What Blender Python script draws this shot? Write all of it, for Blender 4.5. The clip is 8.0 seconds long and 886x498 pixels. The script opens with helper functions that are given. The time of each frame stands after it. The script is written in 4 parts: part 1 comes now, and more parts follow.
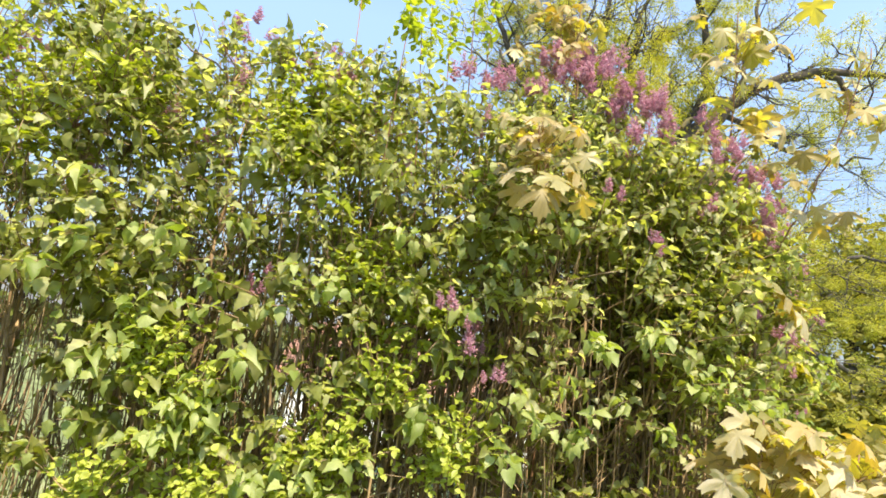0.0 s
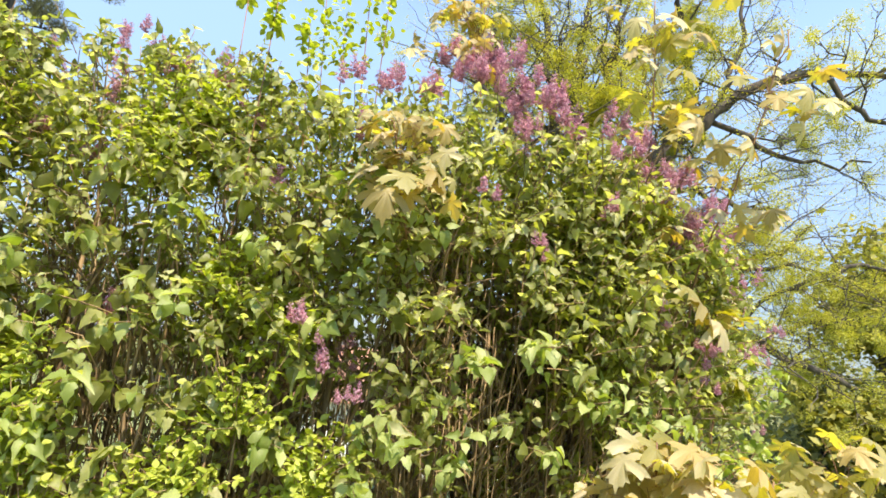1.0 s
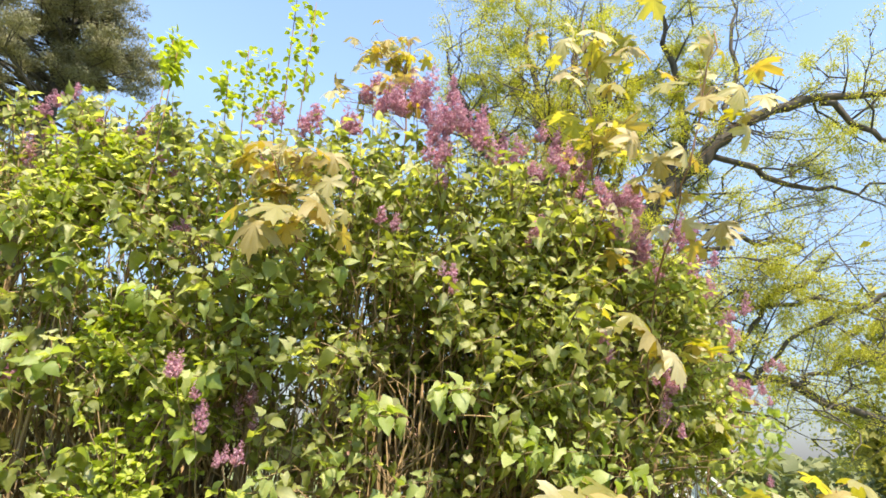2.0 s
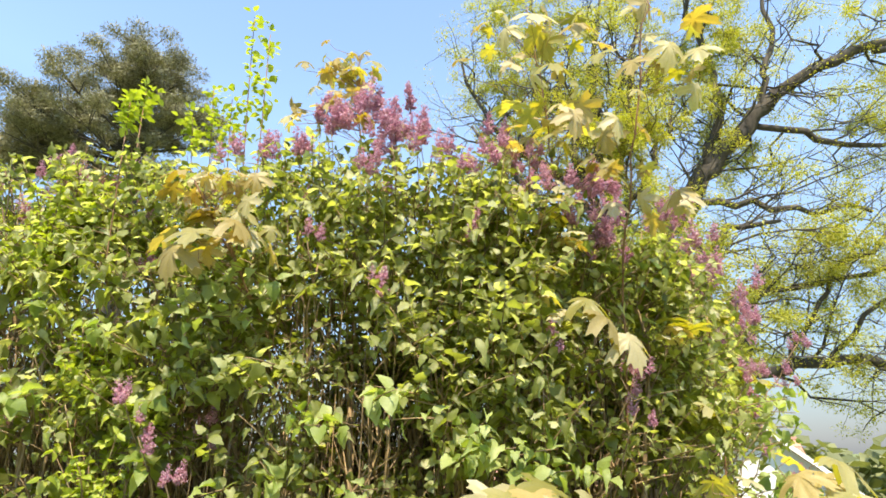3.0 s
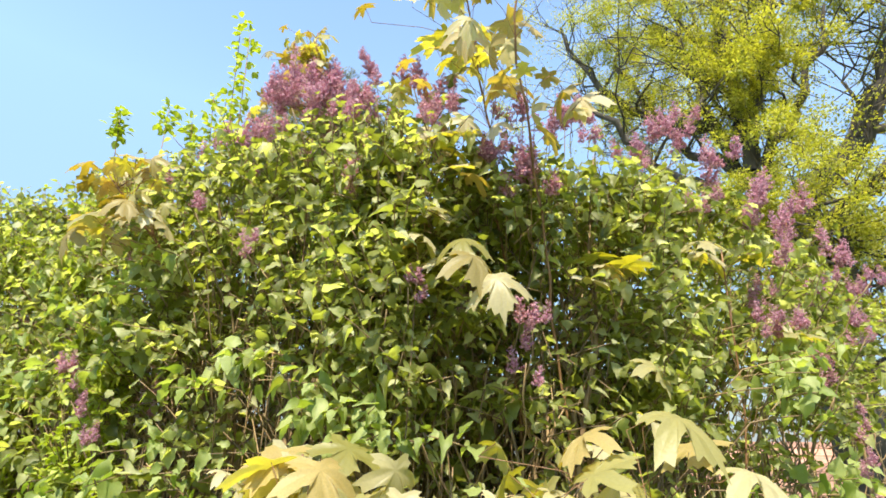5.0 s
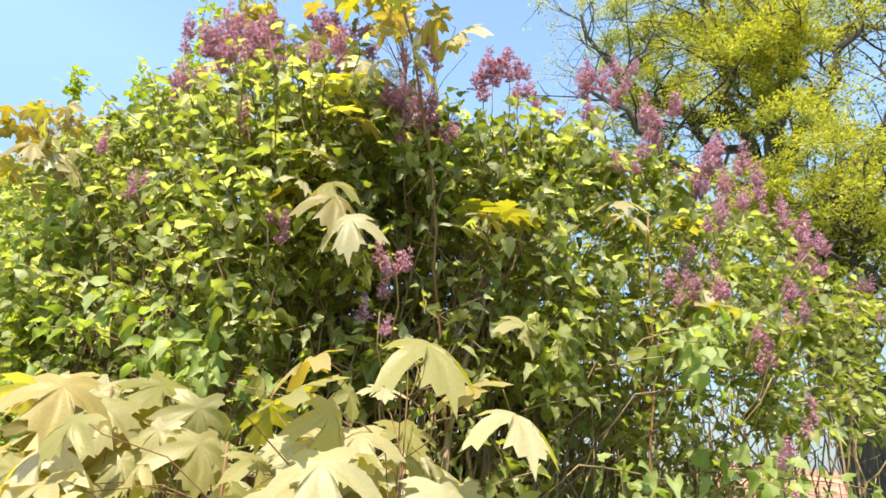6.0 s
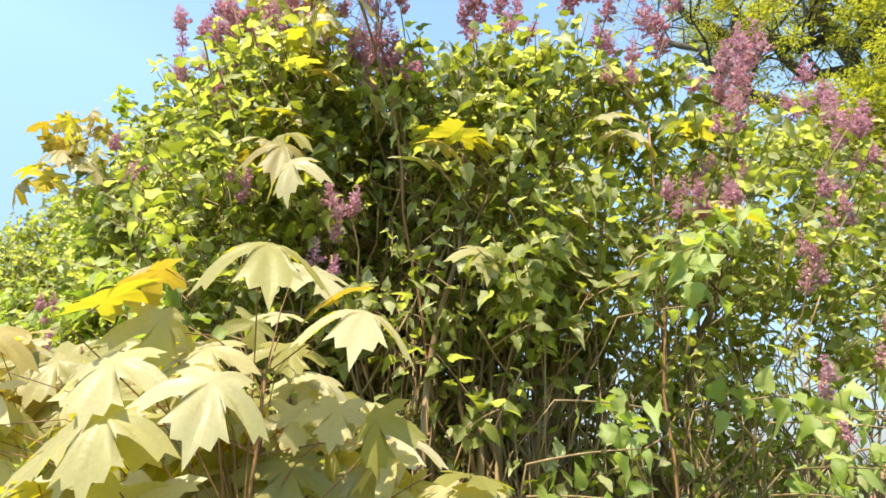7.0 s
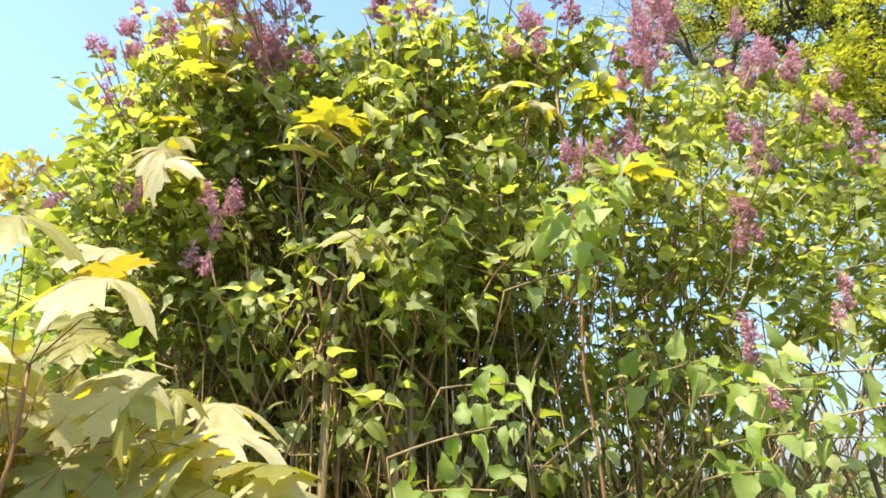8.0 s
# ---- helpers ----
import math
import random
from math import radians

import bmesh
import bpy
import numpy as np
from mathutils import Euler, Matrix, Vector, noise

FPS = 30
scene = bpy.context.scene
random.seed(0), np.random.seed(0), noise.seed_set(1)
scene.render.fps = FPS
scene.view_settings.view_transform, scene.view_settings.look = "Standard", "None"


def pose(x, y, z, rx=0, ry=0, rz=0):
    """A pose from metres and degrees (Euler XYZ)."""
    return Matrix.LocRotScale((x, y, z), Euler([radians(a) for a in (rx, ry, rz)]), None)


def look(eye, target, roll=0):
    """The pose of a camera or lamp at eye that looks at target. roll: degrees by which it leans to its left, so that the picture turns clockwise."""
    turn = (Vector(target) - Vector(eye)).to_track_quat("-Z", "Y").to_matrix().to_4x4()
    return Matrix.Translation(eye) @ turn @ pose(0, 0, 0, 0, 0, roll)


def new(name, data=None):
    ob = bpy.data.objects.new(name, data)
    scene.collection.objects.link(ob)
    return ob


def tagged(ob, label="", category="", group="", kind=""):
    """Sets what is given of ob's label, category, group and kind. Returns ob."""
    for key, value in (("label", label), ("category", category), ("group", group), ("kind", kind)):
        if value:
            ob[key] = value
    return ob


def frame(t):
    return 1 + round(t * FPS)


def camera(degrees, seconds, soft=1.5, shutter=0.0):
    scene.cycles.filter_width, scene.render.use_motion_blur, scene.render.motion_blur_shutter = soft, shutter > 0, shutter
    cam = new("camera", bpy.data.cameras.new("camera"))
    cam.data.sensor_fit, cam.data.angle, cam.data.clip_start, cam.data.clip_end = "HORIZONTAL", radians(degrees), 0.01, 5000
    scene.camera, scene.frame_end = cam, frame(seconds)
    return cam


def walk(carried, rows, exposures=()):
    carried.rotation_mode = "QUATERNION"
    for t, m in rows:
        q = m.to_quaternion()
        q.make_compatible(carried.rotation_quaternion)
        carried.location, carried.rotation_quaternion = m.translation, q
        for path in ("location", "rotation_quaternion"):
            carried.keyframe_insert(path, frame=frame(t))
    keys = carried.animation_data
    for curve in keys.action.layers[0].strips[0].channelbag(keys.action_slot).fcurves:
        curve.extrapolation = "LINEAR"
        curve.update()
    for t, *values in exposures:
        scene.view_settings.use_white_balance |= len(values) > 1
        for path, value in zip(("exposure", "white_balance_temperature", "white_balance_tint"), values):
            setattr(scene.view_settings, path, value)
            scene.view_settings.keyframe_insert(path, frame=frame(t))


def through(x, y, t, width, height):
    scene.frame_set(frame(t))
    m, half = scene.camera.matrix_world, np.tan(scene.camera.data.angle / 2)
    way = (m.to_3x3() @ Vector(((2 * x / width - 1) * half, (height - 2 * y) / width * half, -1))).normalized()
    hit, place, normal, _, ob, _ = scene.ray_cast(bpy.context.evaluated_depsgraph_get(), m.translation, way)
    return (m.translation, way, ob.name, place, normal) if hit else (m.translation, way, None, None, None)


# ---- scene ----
cam = camera(77.0, 8.0, soft=1.7)

PATH = [
    (0, (0.736, 0.521, 1.652), (0.623, 2.486, 2.008), 7.3),
    (0.5, (0.957, 0.64, 1.649), (0.807, 2.597, 2.032), 6.4),
    (1, (1.196, 0.691, 1.694), (0.988, 2.635, 2.113), 6.6),
    (1.5, (1.396, 0.801, 1.668), (1.125, 2.728, 2.128), 3.3),
    (2, (1.551, 0.896, 1.677), (1.197, 2.759, 2.312), 3.8),
    (2.2, (1.612, 0.927, 1.675), (1.242, 2.78, 2.331), 2.1),
    (3.3, (2.021, 1.084, 1.636), (1.35, 2.835, 2.333), -0.3),
    (3.5, (2.068, 1.137, 1.623), (1.384, 2.877, 2.332), -0.1),
    (4, (2.174, 1.294, 1.612), (1.324, 2.965, 2.308), 3.6),
    (4.2, (2.217, 1.334, 1.601), (1.338, 2.994, 2.288), 3.1),
    (5.3, (2.674, 1.743, 1.566), (1.342, 3.071, 2.247), 2.1),
    (5.5, (2.704, 1.816, 1.551), (1.358, 3.131, 2.228), 2.7),
    (6, (2.783, 1.994, 1.51), (1.403, 3.266, 2.201), 5.6),
    (6.5, (2.832, 2.149, 1.474), (1.313, 3.257, 2.154), 2.7),
    (7, (2.886, 2.315, 1.436), (1.26, 3.275, 2.095), 3.3),
    (7.5, (2.869, 2.477, 1.391), (1.216, 3.355, 2.094), 0.2),
    (8, (2.922, 2.598, 1.387), (1.278, 3.441, 2.153), -0.6),
]
walk(cam, [(t, look(eye, target, roll)) for t, eye, target, roll in PATH],
     [(0, 1.40, 7300, 15), (2.0, 1.38, 7200, 12), (3.5, 1.34, 7100, 10), (5.5, 1.34, 7000, 8), (7.0, 1.42, 7100, 7), (8.0, 1.53, 7050, 6)])


# ---- sky and sun ----
SUN_AZ, SUN_EL = 153.0, 57.0
world = bpy.data.worlds.new("sky")
scene.world = world
world.use_nodes = True
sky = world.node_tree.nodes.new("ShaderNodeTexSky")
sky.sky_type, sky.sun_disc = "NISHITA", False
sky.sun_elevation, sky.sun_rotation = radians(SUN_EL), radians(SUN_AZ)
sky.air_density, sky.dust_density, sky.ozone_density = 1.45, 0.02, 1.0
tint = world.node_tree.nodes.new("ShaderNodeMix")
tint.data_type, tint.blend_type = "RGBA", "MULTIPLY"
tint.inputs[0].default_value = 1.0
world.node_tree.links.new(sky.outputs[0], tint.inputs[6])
# multiplies the sky darker and bluer towards the horizon all round, to curb glare
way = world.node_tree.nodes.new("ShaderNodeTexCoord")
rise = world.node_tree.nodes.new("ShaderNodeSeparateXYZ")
horizon_dim = world.node_tree.nodes.new("ShaderNodeValToRGB")
horizon_dim.color_ramp.elements[0].position, horizon_dim.color_ramp.elements[0].color = 0.0, (0.105, 0.155, 0.33, 1)
middle = horizon_dim.color_ramp.elements.new(0.10)
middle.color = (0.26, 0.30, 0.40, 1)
horizon_dim.color_ramp.elements[-1].position, horizon_dim.color_ramp.elements[-1].color = 0.52, (0.86, 0.91, 1.0, 1)
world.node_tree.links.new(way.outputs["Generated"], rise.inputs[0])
world.node_tree.links.new(rise.outputs[2], horizon_dim.inputs[0])
world.node_tree.links.new(horizon_dim.outputs[0], tint.inputs[7])
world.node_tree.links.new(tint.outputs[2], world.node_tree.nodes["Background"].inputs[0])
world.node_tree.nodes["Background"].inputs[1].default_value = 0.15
sun = new("sun", bpy.data.lights.new("sun", "SUN"))
sun.data.energy, sun.data.angle, sun.data.color = 3.7, radians(0.55), (1.0, 0.93, 0.74)
sun.matrix_world = look((30 * math.sin(radians(SUN_AZ)) * math.cos(radians(SUN_EL)),
                         30 * math.cos(radians(SUN_AZ)) * math.cos(radians(SUN_EL)),
                         30 * math.sin(radians(SUN_EL))), (0, 0, 0))


# ---- materials ----
def blank(name):
    m = bpy.data.materials.new(name)
    m.use_nodes = True
    return m, m.node_tree, m.node_tree.nodes["Principled BSDF"]


def ramp(nt, stops):
    r = nt.nodes.new("ShaderNodeValToRGB")
    for k, (p, c) in enumerate(stops):
        e = r.color_ramp.elements[k] if k < 2 else r.color_ramp.elements.new(p)
        e.position, e.color = p, (*c, 1)
    return r


def texture(nt, scale, detail=4.0, stretch=(1, 1, 1)):
    co = nt.nodes.new("ShaderNodeTexCoord")
    mp = nt.nodes.new("ShaderNodeMapping")
    mp.inputs["Scale"].default_value = stretch
    tx = nt.nodes.new("ShaderNodeTexNoise")
    tx.inputs["Scale"].default_value, tx.inputs["Detail"].default_value = scale, detail
    nt.links.new(co.outputs["Object"], mp.inputs[0])
    nt.links.new(mp.outputs[0], tx.inputs["Vector"])
    return tx


def piece_random(nt):
    """A number from 0 to 1 for each piece, whether it is an object or an island of a joined mesh."""
    a, b = nt.nodes.new("ShaderNodeObjectInfo"), nt.nodes.new("ShaderNodeNewGeometry")
    add, frac = nt.nodes.new("ShaderNodeMath"), nt.nodes.new("ShaderNodeMath")
    frac.operation = "FRACT"
    nt.links.new(a.outputs["Random"], add.inputs[0])
    nt.links.new(b.outputs["Random Per Island"], add.inputs[1])
    nt.links.new(add.outputs[0], frac.inputs[0])
    return frac


def leaf_material(name, stops, glow, rough=0.42, through=0.35, grain=45.0, mottle=0.22):
    m, nt, bsdf = blank(name)
    col = ramp(nt, stops)
    nt.links.new(piece_random(nt).outputs[0], col.inputs[0])
    tx = texture(nt, grain)
    shade = ramp(nt, [(0.3, (1 - mottle, 1 - mottle, 0.98 - mottle)), (0.7, (1.0 + mottle / 2, 1.0 + mottle / 2, 1.0 + mottle / 2))])
    nt.links.new(tx.outputs[0], shade.inputs[0])
    mix = nt.nodes.new("ShaderNodeMix")
    mix.data_type, mix.blend_type = "RGBA", "MULTIPLY"
    mix.inputs[0].default_value = 1.0
    nt.links.new(col.outputs[0], mix.inputs[6])
    nt.links.new(shade.outputs[0], mix.inputs[7])
    nt.links.new(mix.outputs[2], bsdf.inputs["Base Color"])
    bsdf.inputs["Roughness"].default_value = rough
    bump = nt.nodes.new("ShaderNodeBump")
    bump.inputs["Strength"].default_value, bump.inputs["Distance"].default_value = 0.22, 0.003
    nt.links.new(tx.outputs[0], bump.inputs["Height"])
    nt.links.new(bump.outputs[0], bsdf.inputs["Normal"])
    tr = nt.nodes.new("ShaderNodeBsdfTranslucent")
    tint = nt.nodes.new("ShaderNodeMix")
    tint.data_type, tint.blend_type = "RGBA", "MULTIPLY"
    tint.inputs[0].default_value = 1.0
    tint.inputs[7].default_value = (*glow, 1)
    nt.links.new(mix.outputs[2], tint.inputs[6])
    nt.links.new(tint.outputs[2], tr.inputs[0])
    both = nt.nodes.new("ShaderNodeMixShader")
    both.inputs[0].default_value = through
    nt.links.new(bsdf.outputs[0], both.inputs[1])
    nt.links.new(tr.outputs[0], both.inputs[2])
    nt.links.new(both.outputs[0], nt.nodes["Material Output"].inputs[0])
    return m


def rough_material(name, stops, scale, rough=0.85, stretch=(1, 1, 1), bump_height=0.01, pieces=False):
    m, nt, bsdf = blank(name)
    tx = texture(nt, scale, 6.0, stretch)
    col = ramp(nt, stops)
    nt.links.new(tx.outputs[0], col.inputs[0])
    out = col.outputs[0]
    if pieces:
        vary = ramp(nt, [(0.0, (0.55, 0.55, 0.55)), (1.0, (1.3, 1.25, 1.2))])
        nt.links.new(piece_random(nt).outputs[0], vary.inputs[0])
        mix = nt.nodes.new("ShaderNodeMix")
        mix.data_type, mix.blend_type = "RGBA", "MULTIPLY"
        mix.inputs[0].default_value = 1.0
        nt.links.new(out, mix.inputs[6])
        nt.links.new(vary.outputs[0], mix.inputs[7])
        out = mix.outputs[2]
    nt.links.new(out, bsdf.inputs["Base Color"])
    bsdf.inputs["Roughness"].default_value = rough
    bump = nt.nodes.new("ShaderNodeBump")
    bump.inputs["Strength"].default_value, bump.inputs["Distance"].default_value = 0.6, bump_height
    nt.links.new(tx.outputs[0], bump.inputs["Height"])
    nt.links.new(bump.outputs[0], bsdf.inputs["Normal"])
    return m


# the palest stop puts the waxy sheen of lit leaves into their colour
LILAC = leaf_material("lilac_leaf", [(0.0, (0.13, 0.145, 0.034)), (0.35, (0.23, 0.255, 0.068)), (0.7, (0.38, 0.405, 0.15)), (1.0, (0.64, 0.64, 0.42))],
                      (1.45, 1.5, 0.55), 0.44, 0.60)
FRESH = leaf_material("fresh_lilac_leaf", [(0.0, (0.21, 0.28, 0.06)), (1.0, (0.46, 0.51, 0.22))], (1.5, 1.6, 0.5), 0.42, 0.46)
LIME = leaf_material("lime_leaf", [(0.0, (0.30, 0.36, 0.045)), (1.0, (0.53, 0.57, 0.13))], (1.4, 1.5, 0.35), 0.5, 0.42)
# pale young leaves; the olive end puts shade into the colour of some
MAPLE = leaf_material("maple_leaf", [(0.0, (0.28, 0.26, 0.08)), (0.3, (0.40, 0.365, 0.17)), (0.7, (0.52, 0.465, 0.29)), (1.0, (0.60, 0.54, 0.40))], (1.55, 1.50, 0.14), 0.42, 0.47, 18.0, 0.07)
BRONZE = leaf_material("bronze_maple_leaf", [(0.0, (0.25, 0.21, 0.08)), (0.5, (0.42, 0.33, 0.13)), (1.0, (0.54, 0.47, 0.33))], (1.75, 1.5, 0.25), 0.5, 0.38, 26.0, 0.12)
OAK = leaf_material("tree_leaf", [(0.0, (0.23, 0.26, 0.065)), (0.5, (0.40, 0.41, 0.09)), (1.0, (0.57, 0.54, 0.16))], (1.5, 1.45, 0.42), 0.55, 0.52)
GREY_LEAF = leaf_material("far_leaf", [(0.0, (0.13, 0.15, 0.06)), (1.0, (0.28, 0.29, 0.13))], (1.3, 1.3, 0.5), 0.6, 0.3)
OLIVE = leaf_material("olive_leaf", [(0.0, (0.20, 0.20, 0.04)), (1.0, (0.38, 0.35, 0.09))], (1.3, 1.3, 0.4), 0.6, 0.35)
NEEDLE = leaf_material("pine_needle", [(0.0, (0.13, 0.125, 0.065)), (1.0, (0.32, 0.30, 0.175))], (1.2, 1.2, 0.6), 0.6, 0.2)
PETAL = leaf_material("lilac_petal", [(0.0, (0.45, 0.18, 0.30)), (0.5, (0.63, 0.34, 0.445)), (1.0, (0.80, 0.56, 0.66))], (1.2, 0.95, 1.0), 0.65, 0.35, 9.0, 0.35)
BARK = rough_material("lilac_bark", [(0.3, (0.14, 0.09, 0.05)), (0.5, (0.29, 0.20, 0.112)), (0.75, (0.45, 0.335, 0.20))], 60, 0.8, (1, 1, 0.2), 0.004, True)
TWIG = rough_material("twig_bark", [(0.3, (0.15, 0.095, 0.05)), (0.7, (0.37, 0.265, 0.155))], 40, 0.75, (1, 1, 0.3), 0.002, True)
RED_TWIG = rough_material("maple_twig", [(0.3, (0.16, 0.08, 0.04)), (0.7, (0.30, 0.16, 0.08))], 50, 0.6, (1, 1, 0.3), 0.002)
TRUNK = rough_material("tree_bark", [(0.3, (0.042, 0.035, 0.03)), (0.55, (0.09, 0.077, 0.065)), (0.75, (0.16, 0.14, 0.12))], 14, 0.95, (1, 1, 0.25), 0.03)
# lawn colour kept light to bounce fill up into the leaves and stems
GRASS = rough_material("grass", [(0.3, (0.10, 0.13, 0.04)), (0.55, (0.17, 0.20, 0.07)), (0.75, (0.25, 0.26, 0.12))], 1.5, 0.95, (1, 1, 1), 0.05)
BLADE = leaf_material("grass_blade", [(0.0, (0.07, 0.11, 0.02)), (1.0, (0.20, 0.24, 0.07))], (1.4, 1.4, 0.5), 0.5, 0.3)
WHITE = rough_material("white_paint", [(0.3, (0.74, 0.74, 0.72)), (0.7, (0.84, 0.84, 0.82))], 3, 0.6, (1, 1, 1), 0.004)
ROOF = rough_material("roof_tile", [(0.3, (0.30, 0.15, 0.10)), (0.7, (0.46, 0.26, 0.19))], 4, 0.85, (1, 1, 1), 0.02, True)
PANE = blank("window_glass")[0]
PANE.node_tree.nodes["Principled BSDF"].inputs["Base Color"].default_value = (0.03, 0.035, 0.04, 1)
PANE.node_tree.nodes["Principled BSDF"].inputs["Roughness"].default_value = 0.06


# ---- mesh helpers ----
def to_mesh(name, verts, faces, material, smooth=True):
    me = bpy.data.meshes.new(name)
    me.from_pydata([tuple(v) for v in verts], [], faces)
    me.materials.append(material)
    if smooth:
        me.polygons.foreach_set("use_smooth", [True] * len(me.polygons))
    me.update()
    return me


def root(name, x, y, z, label, category, group="", kind=""):
    ob = new(name)
    ob.location = (x, y, z)
    ob.empty_display_size = 0.1
    return tagged(ob, label, category, group, kind)


def place_under(ob, parent):
    ob.parent = parent
    return ob


def part(name, verts, faces, material, parent, label="", kind="", smooth=True):
    """One mesh, given in world places, as a part of a thing whose base is at parent.location."""
    base = parent.location
    ob = new(name, to_mesh(name, [(v[0] - base.x, v[1] - base.y, v[2] - base.z) for v in verts], faces, material, smooth))
    tagged(ob, label, "", "", kind)
    return place_under(ob, parent)


def leaf_part(name, me, m, parent):
    """A leaf as an object of its own on shared mesh data."""
    ob = new(name, me)
    ob.parent = parent
    ob.matrix_basis = Matrix.Translation(-parent.location) @ m
    return ob


def joined(base_v, base_f, mats):
    """Copies of one small shape at many poses, as one list of places and faces."""
    v = np.array(base_v, float)
    M = np.array([[list(r) for r in m] for m in mats], float).reshape(-1, 4, 4)
    out = np.einsum("nij,kj->nki", M[:, :3, :3], v) + M[:, None, :3, 3]
    n = len(v)
    faces = [tuple(i + k * n for i in fc) for k in range(len(M)) for fc in base_f]
    return out.reshape(-1, 3).tolist(), faces


def tube(points, radii, sides=6):
    pts = [Vector(p) for p in points]
    verts, faces = [], []
    ref = Vector((0.31, 0.93, 0.17))
    for k, p in enumerate(pts):
        d = (pts[min(k + 1, len(pts) - 1)] - pts[max(k - 1, 0)]).normalized()
        a = d.cross(ref).normalized()
        b = d.cross(a)
        for s in range(sides):
            w = 2 * math.pi * s / sides
            verts.append(tuple(p + radii[k] * (math.cos(w) * a + math.sin(w) * b)))
    for k in range(len(pts) - 1):
        for s in range(sides):
            t2 = (s + 1) % sides
            faces.append((k * sides + s, k * sides + t2, (k + 1) * sides + t2, (k + 1) * sides + s))
    faces.append(tuple(range((len(pts) - 1) * sides, len(pts) * sides)))
    return verts, faces


def tubes(many):
    verts, faces = [], []
    for pts, radii, sides in many:
        v, fc = tube(pts, radii, sides)
        n = len(verts)
        verts += v
        faces += [tuple(i + n for i in q) for q in fc]
    return verts, faces


def facing(at, d, up, size, wide=1.0):
    """The pose of a leaf: its foot at a place, its tip along d, its upper side towards up."""
    y = Vector(d).normalized()
    z = Vector(up) - Vector(up).dot(y) * y
    if z.length < 1e-4:
        z = y.orthogonal()
    z.normalize()
    x = y.cross(z)
    return Matrix(((x.x * size * wide, y.x * size, z.x * size, at[0]), (x.y * size * wide, y.y * size, z.y * size, at[1]),
                   (x.z * size * wide, y.z * size, z.z * size, at[2]), (0, 0, 0, 1)))


def wander(rng, a, b, n, amount):
    a, b = Vector(a), Vector(b)
    out = []
    for k in range(n + 1):
        w = k / n
        j = amount * math.sin(math.pi * min(w * 1.2, 1.0))
        out.append(a.lerp(b, w) + Vector((rng.uniform(-j, j), rng.uniform(-j, j), rng.uniform(-j, j) * 0.4)))
    return out


# ---- leaf and flower shapes ----
def heart_leaf(fold, droop, twist):
    """A lilac leaf of length 1: heart-shaped foot, drawn-out tip."""
    mid = [(0, 0), (0, 0.25), (0, 0.52), (0, 0.78), (0, 1.0)]
    side = [(0.14, -0.08), (0.30, -0.05), (0.41, 0.12), (0.42, 0.33), (0.34, 0.54), (0.20, 0.74), (0.08, 0.89)]
    v = [(0, y, -droop * y * y) for _, y in mid]
    for s in (1, -1):
        v += [(s * x * (1 + 0.16 * math.sin(17 * y + 3 * s + 9 * twist)), y + 0.03 * math.sin(23 * x + 5 * twist),
               fold * x * (1 - 0.5 * x) + 0.16 * math.sin(13 * y + 2 * s + 4 * twist) * x - droop * max(y, 0) ** 2 + s * twist * y * x) for x, y in side]
    f = []
    for b, flip in ((5, False), (12, True)):
        tri = [(0, b, b + 1), (0, b + 1, b + 2), (0, b + 2, 1), (1, b + 2, b + 3), (1, b + 3, 2), (2, b + 3, b + 4), (2, b + 4, 3), (3, b + 4, b + 5), (3, b + 5, b + 6), (3, b + 6, 4)]
        f += [t[::-1] if flip else t for t in tri]
    return v, f


def oval_leaf(droop):
    """A small oval leaf of length 1, folded along its midrib."""
    ring = [(0.0, 0.0), (0.17, 0.16), (0.28, 0.42), (0.22, 0.70), (0.0, 1.0), (-0.22, 0.70), (-0.28, 0.42), (-0.17, 0.16)]
    v = [(x, y, abs(x) * 0.35 - droop * y * y) for x, y in ring] + [(0.0, 0.5, -droop * 0.25)]
    return v, [(8, k, (k + 1) % 8) for k in range(8)]


def maple_leaf(droop, curl):
    """A five-lobed maple leaf of length 1 with pointed teeth, folded along its veins and drooping."""
    half = [(0.04, -0.04), (0.18, -0.13), (0.34, -0.22), (0.58, -0.24), (0.50, -0.10), (0.60, -0.02), (0.46, 0.05), (0.41, 0.13), (0.60, 0.15), (0.78, 0.21),
            (1.0, 0.37), (0.82, 0.42), (0.78, 0.57), (0.60, 0.51), (0.42, 0.47), (0.28, 0.47), (0.33, 0.61), (0.47, 0.77), (0.31, 0.78), (0.26, 0.92), (0.11, 0.91)]
    half = [(0.86 * x, 0.95 * y) for x, y in half]
    ring = [(x, y) for x, y in half] + [(0, 1.06)] + [(-x, y) for x, y in reversed(half)]
    veins = [(0, 1.06), (0.72, 0.47), (-0.72, 0.47), (0.50, -0.15), (-0.50, -0.15)]

    def height(x, y):
        near = min(abs(x * vy - y * vx) / math.hypot(vx, vy) if x * vx + y * vy > 0 else 9 for vx, vy in veins)
        return 0.28 * min(near, 0.16) - droop * (x * x * 0.9 + max(y, 0) ** 2 * 0.7 + min(y, 0) ** 2) + curl * x * y

    c = (0.0, 0.16)
    n = len(ring)
    v = [(c[0], c[1], height(*c))]
    for w in (0.52, 1.0):
        v += [((p := c[0] + (x - c[0]) * w), (q := c[1] + (y - c[1]) * w), height(p, q)) for x, y in ring]
    f = []
    for k in range(n):
        j = (k + 1) % n
        f += [(0, 1 + j, 1 + k), (1 + k, 1 + j, 1 + n + j, 1 + n + k)]
    return v, [tuple(reversed(q)) for q in f]


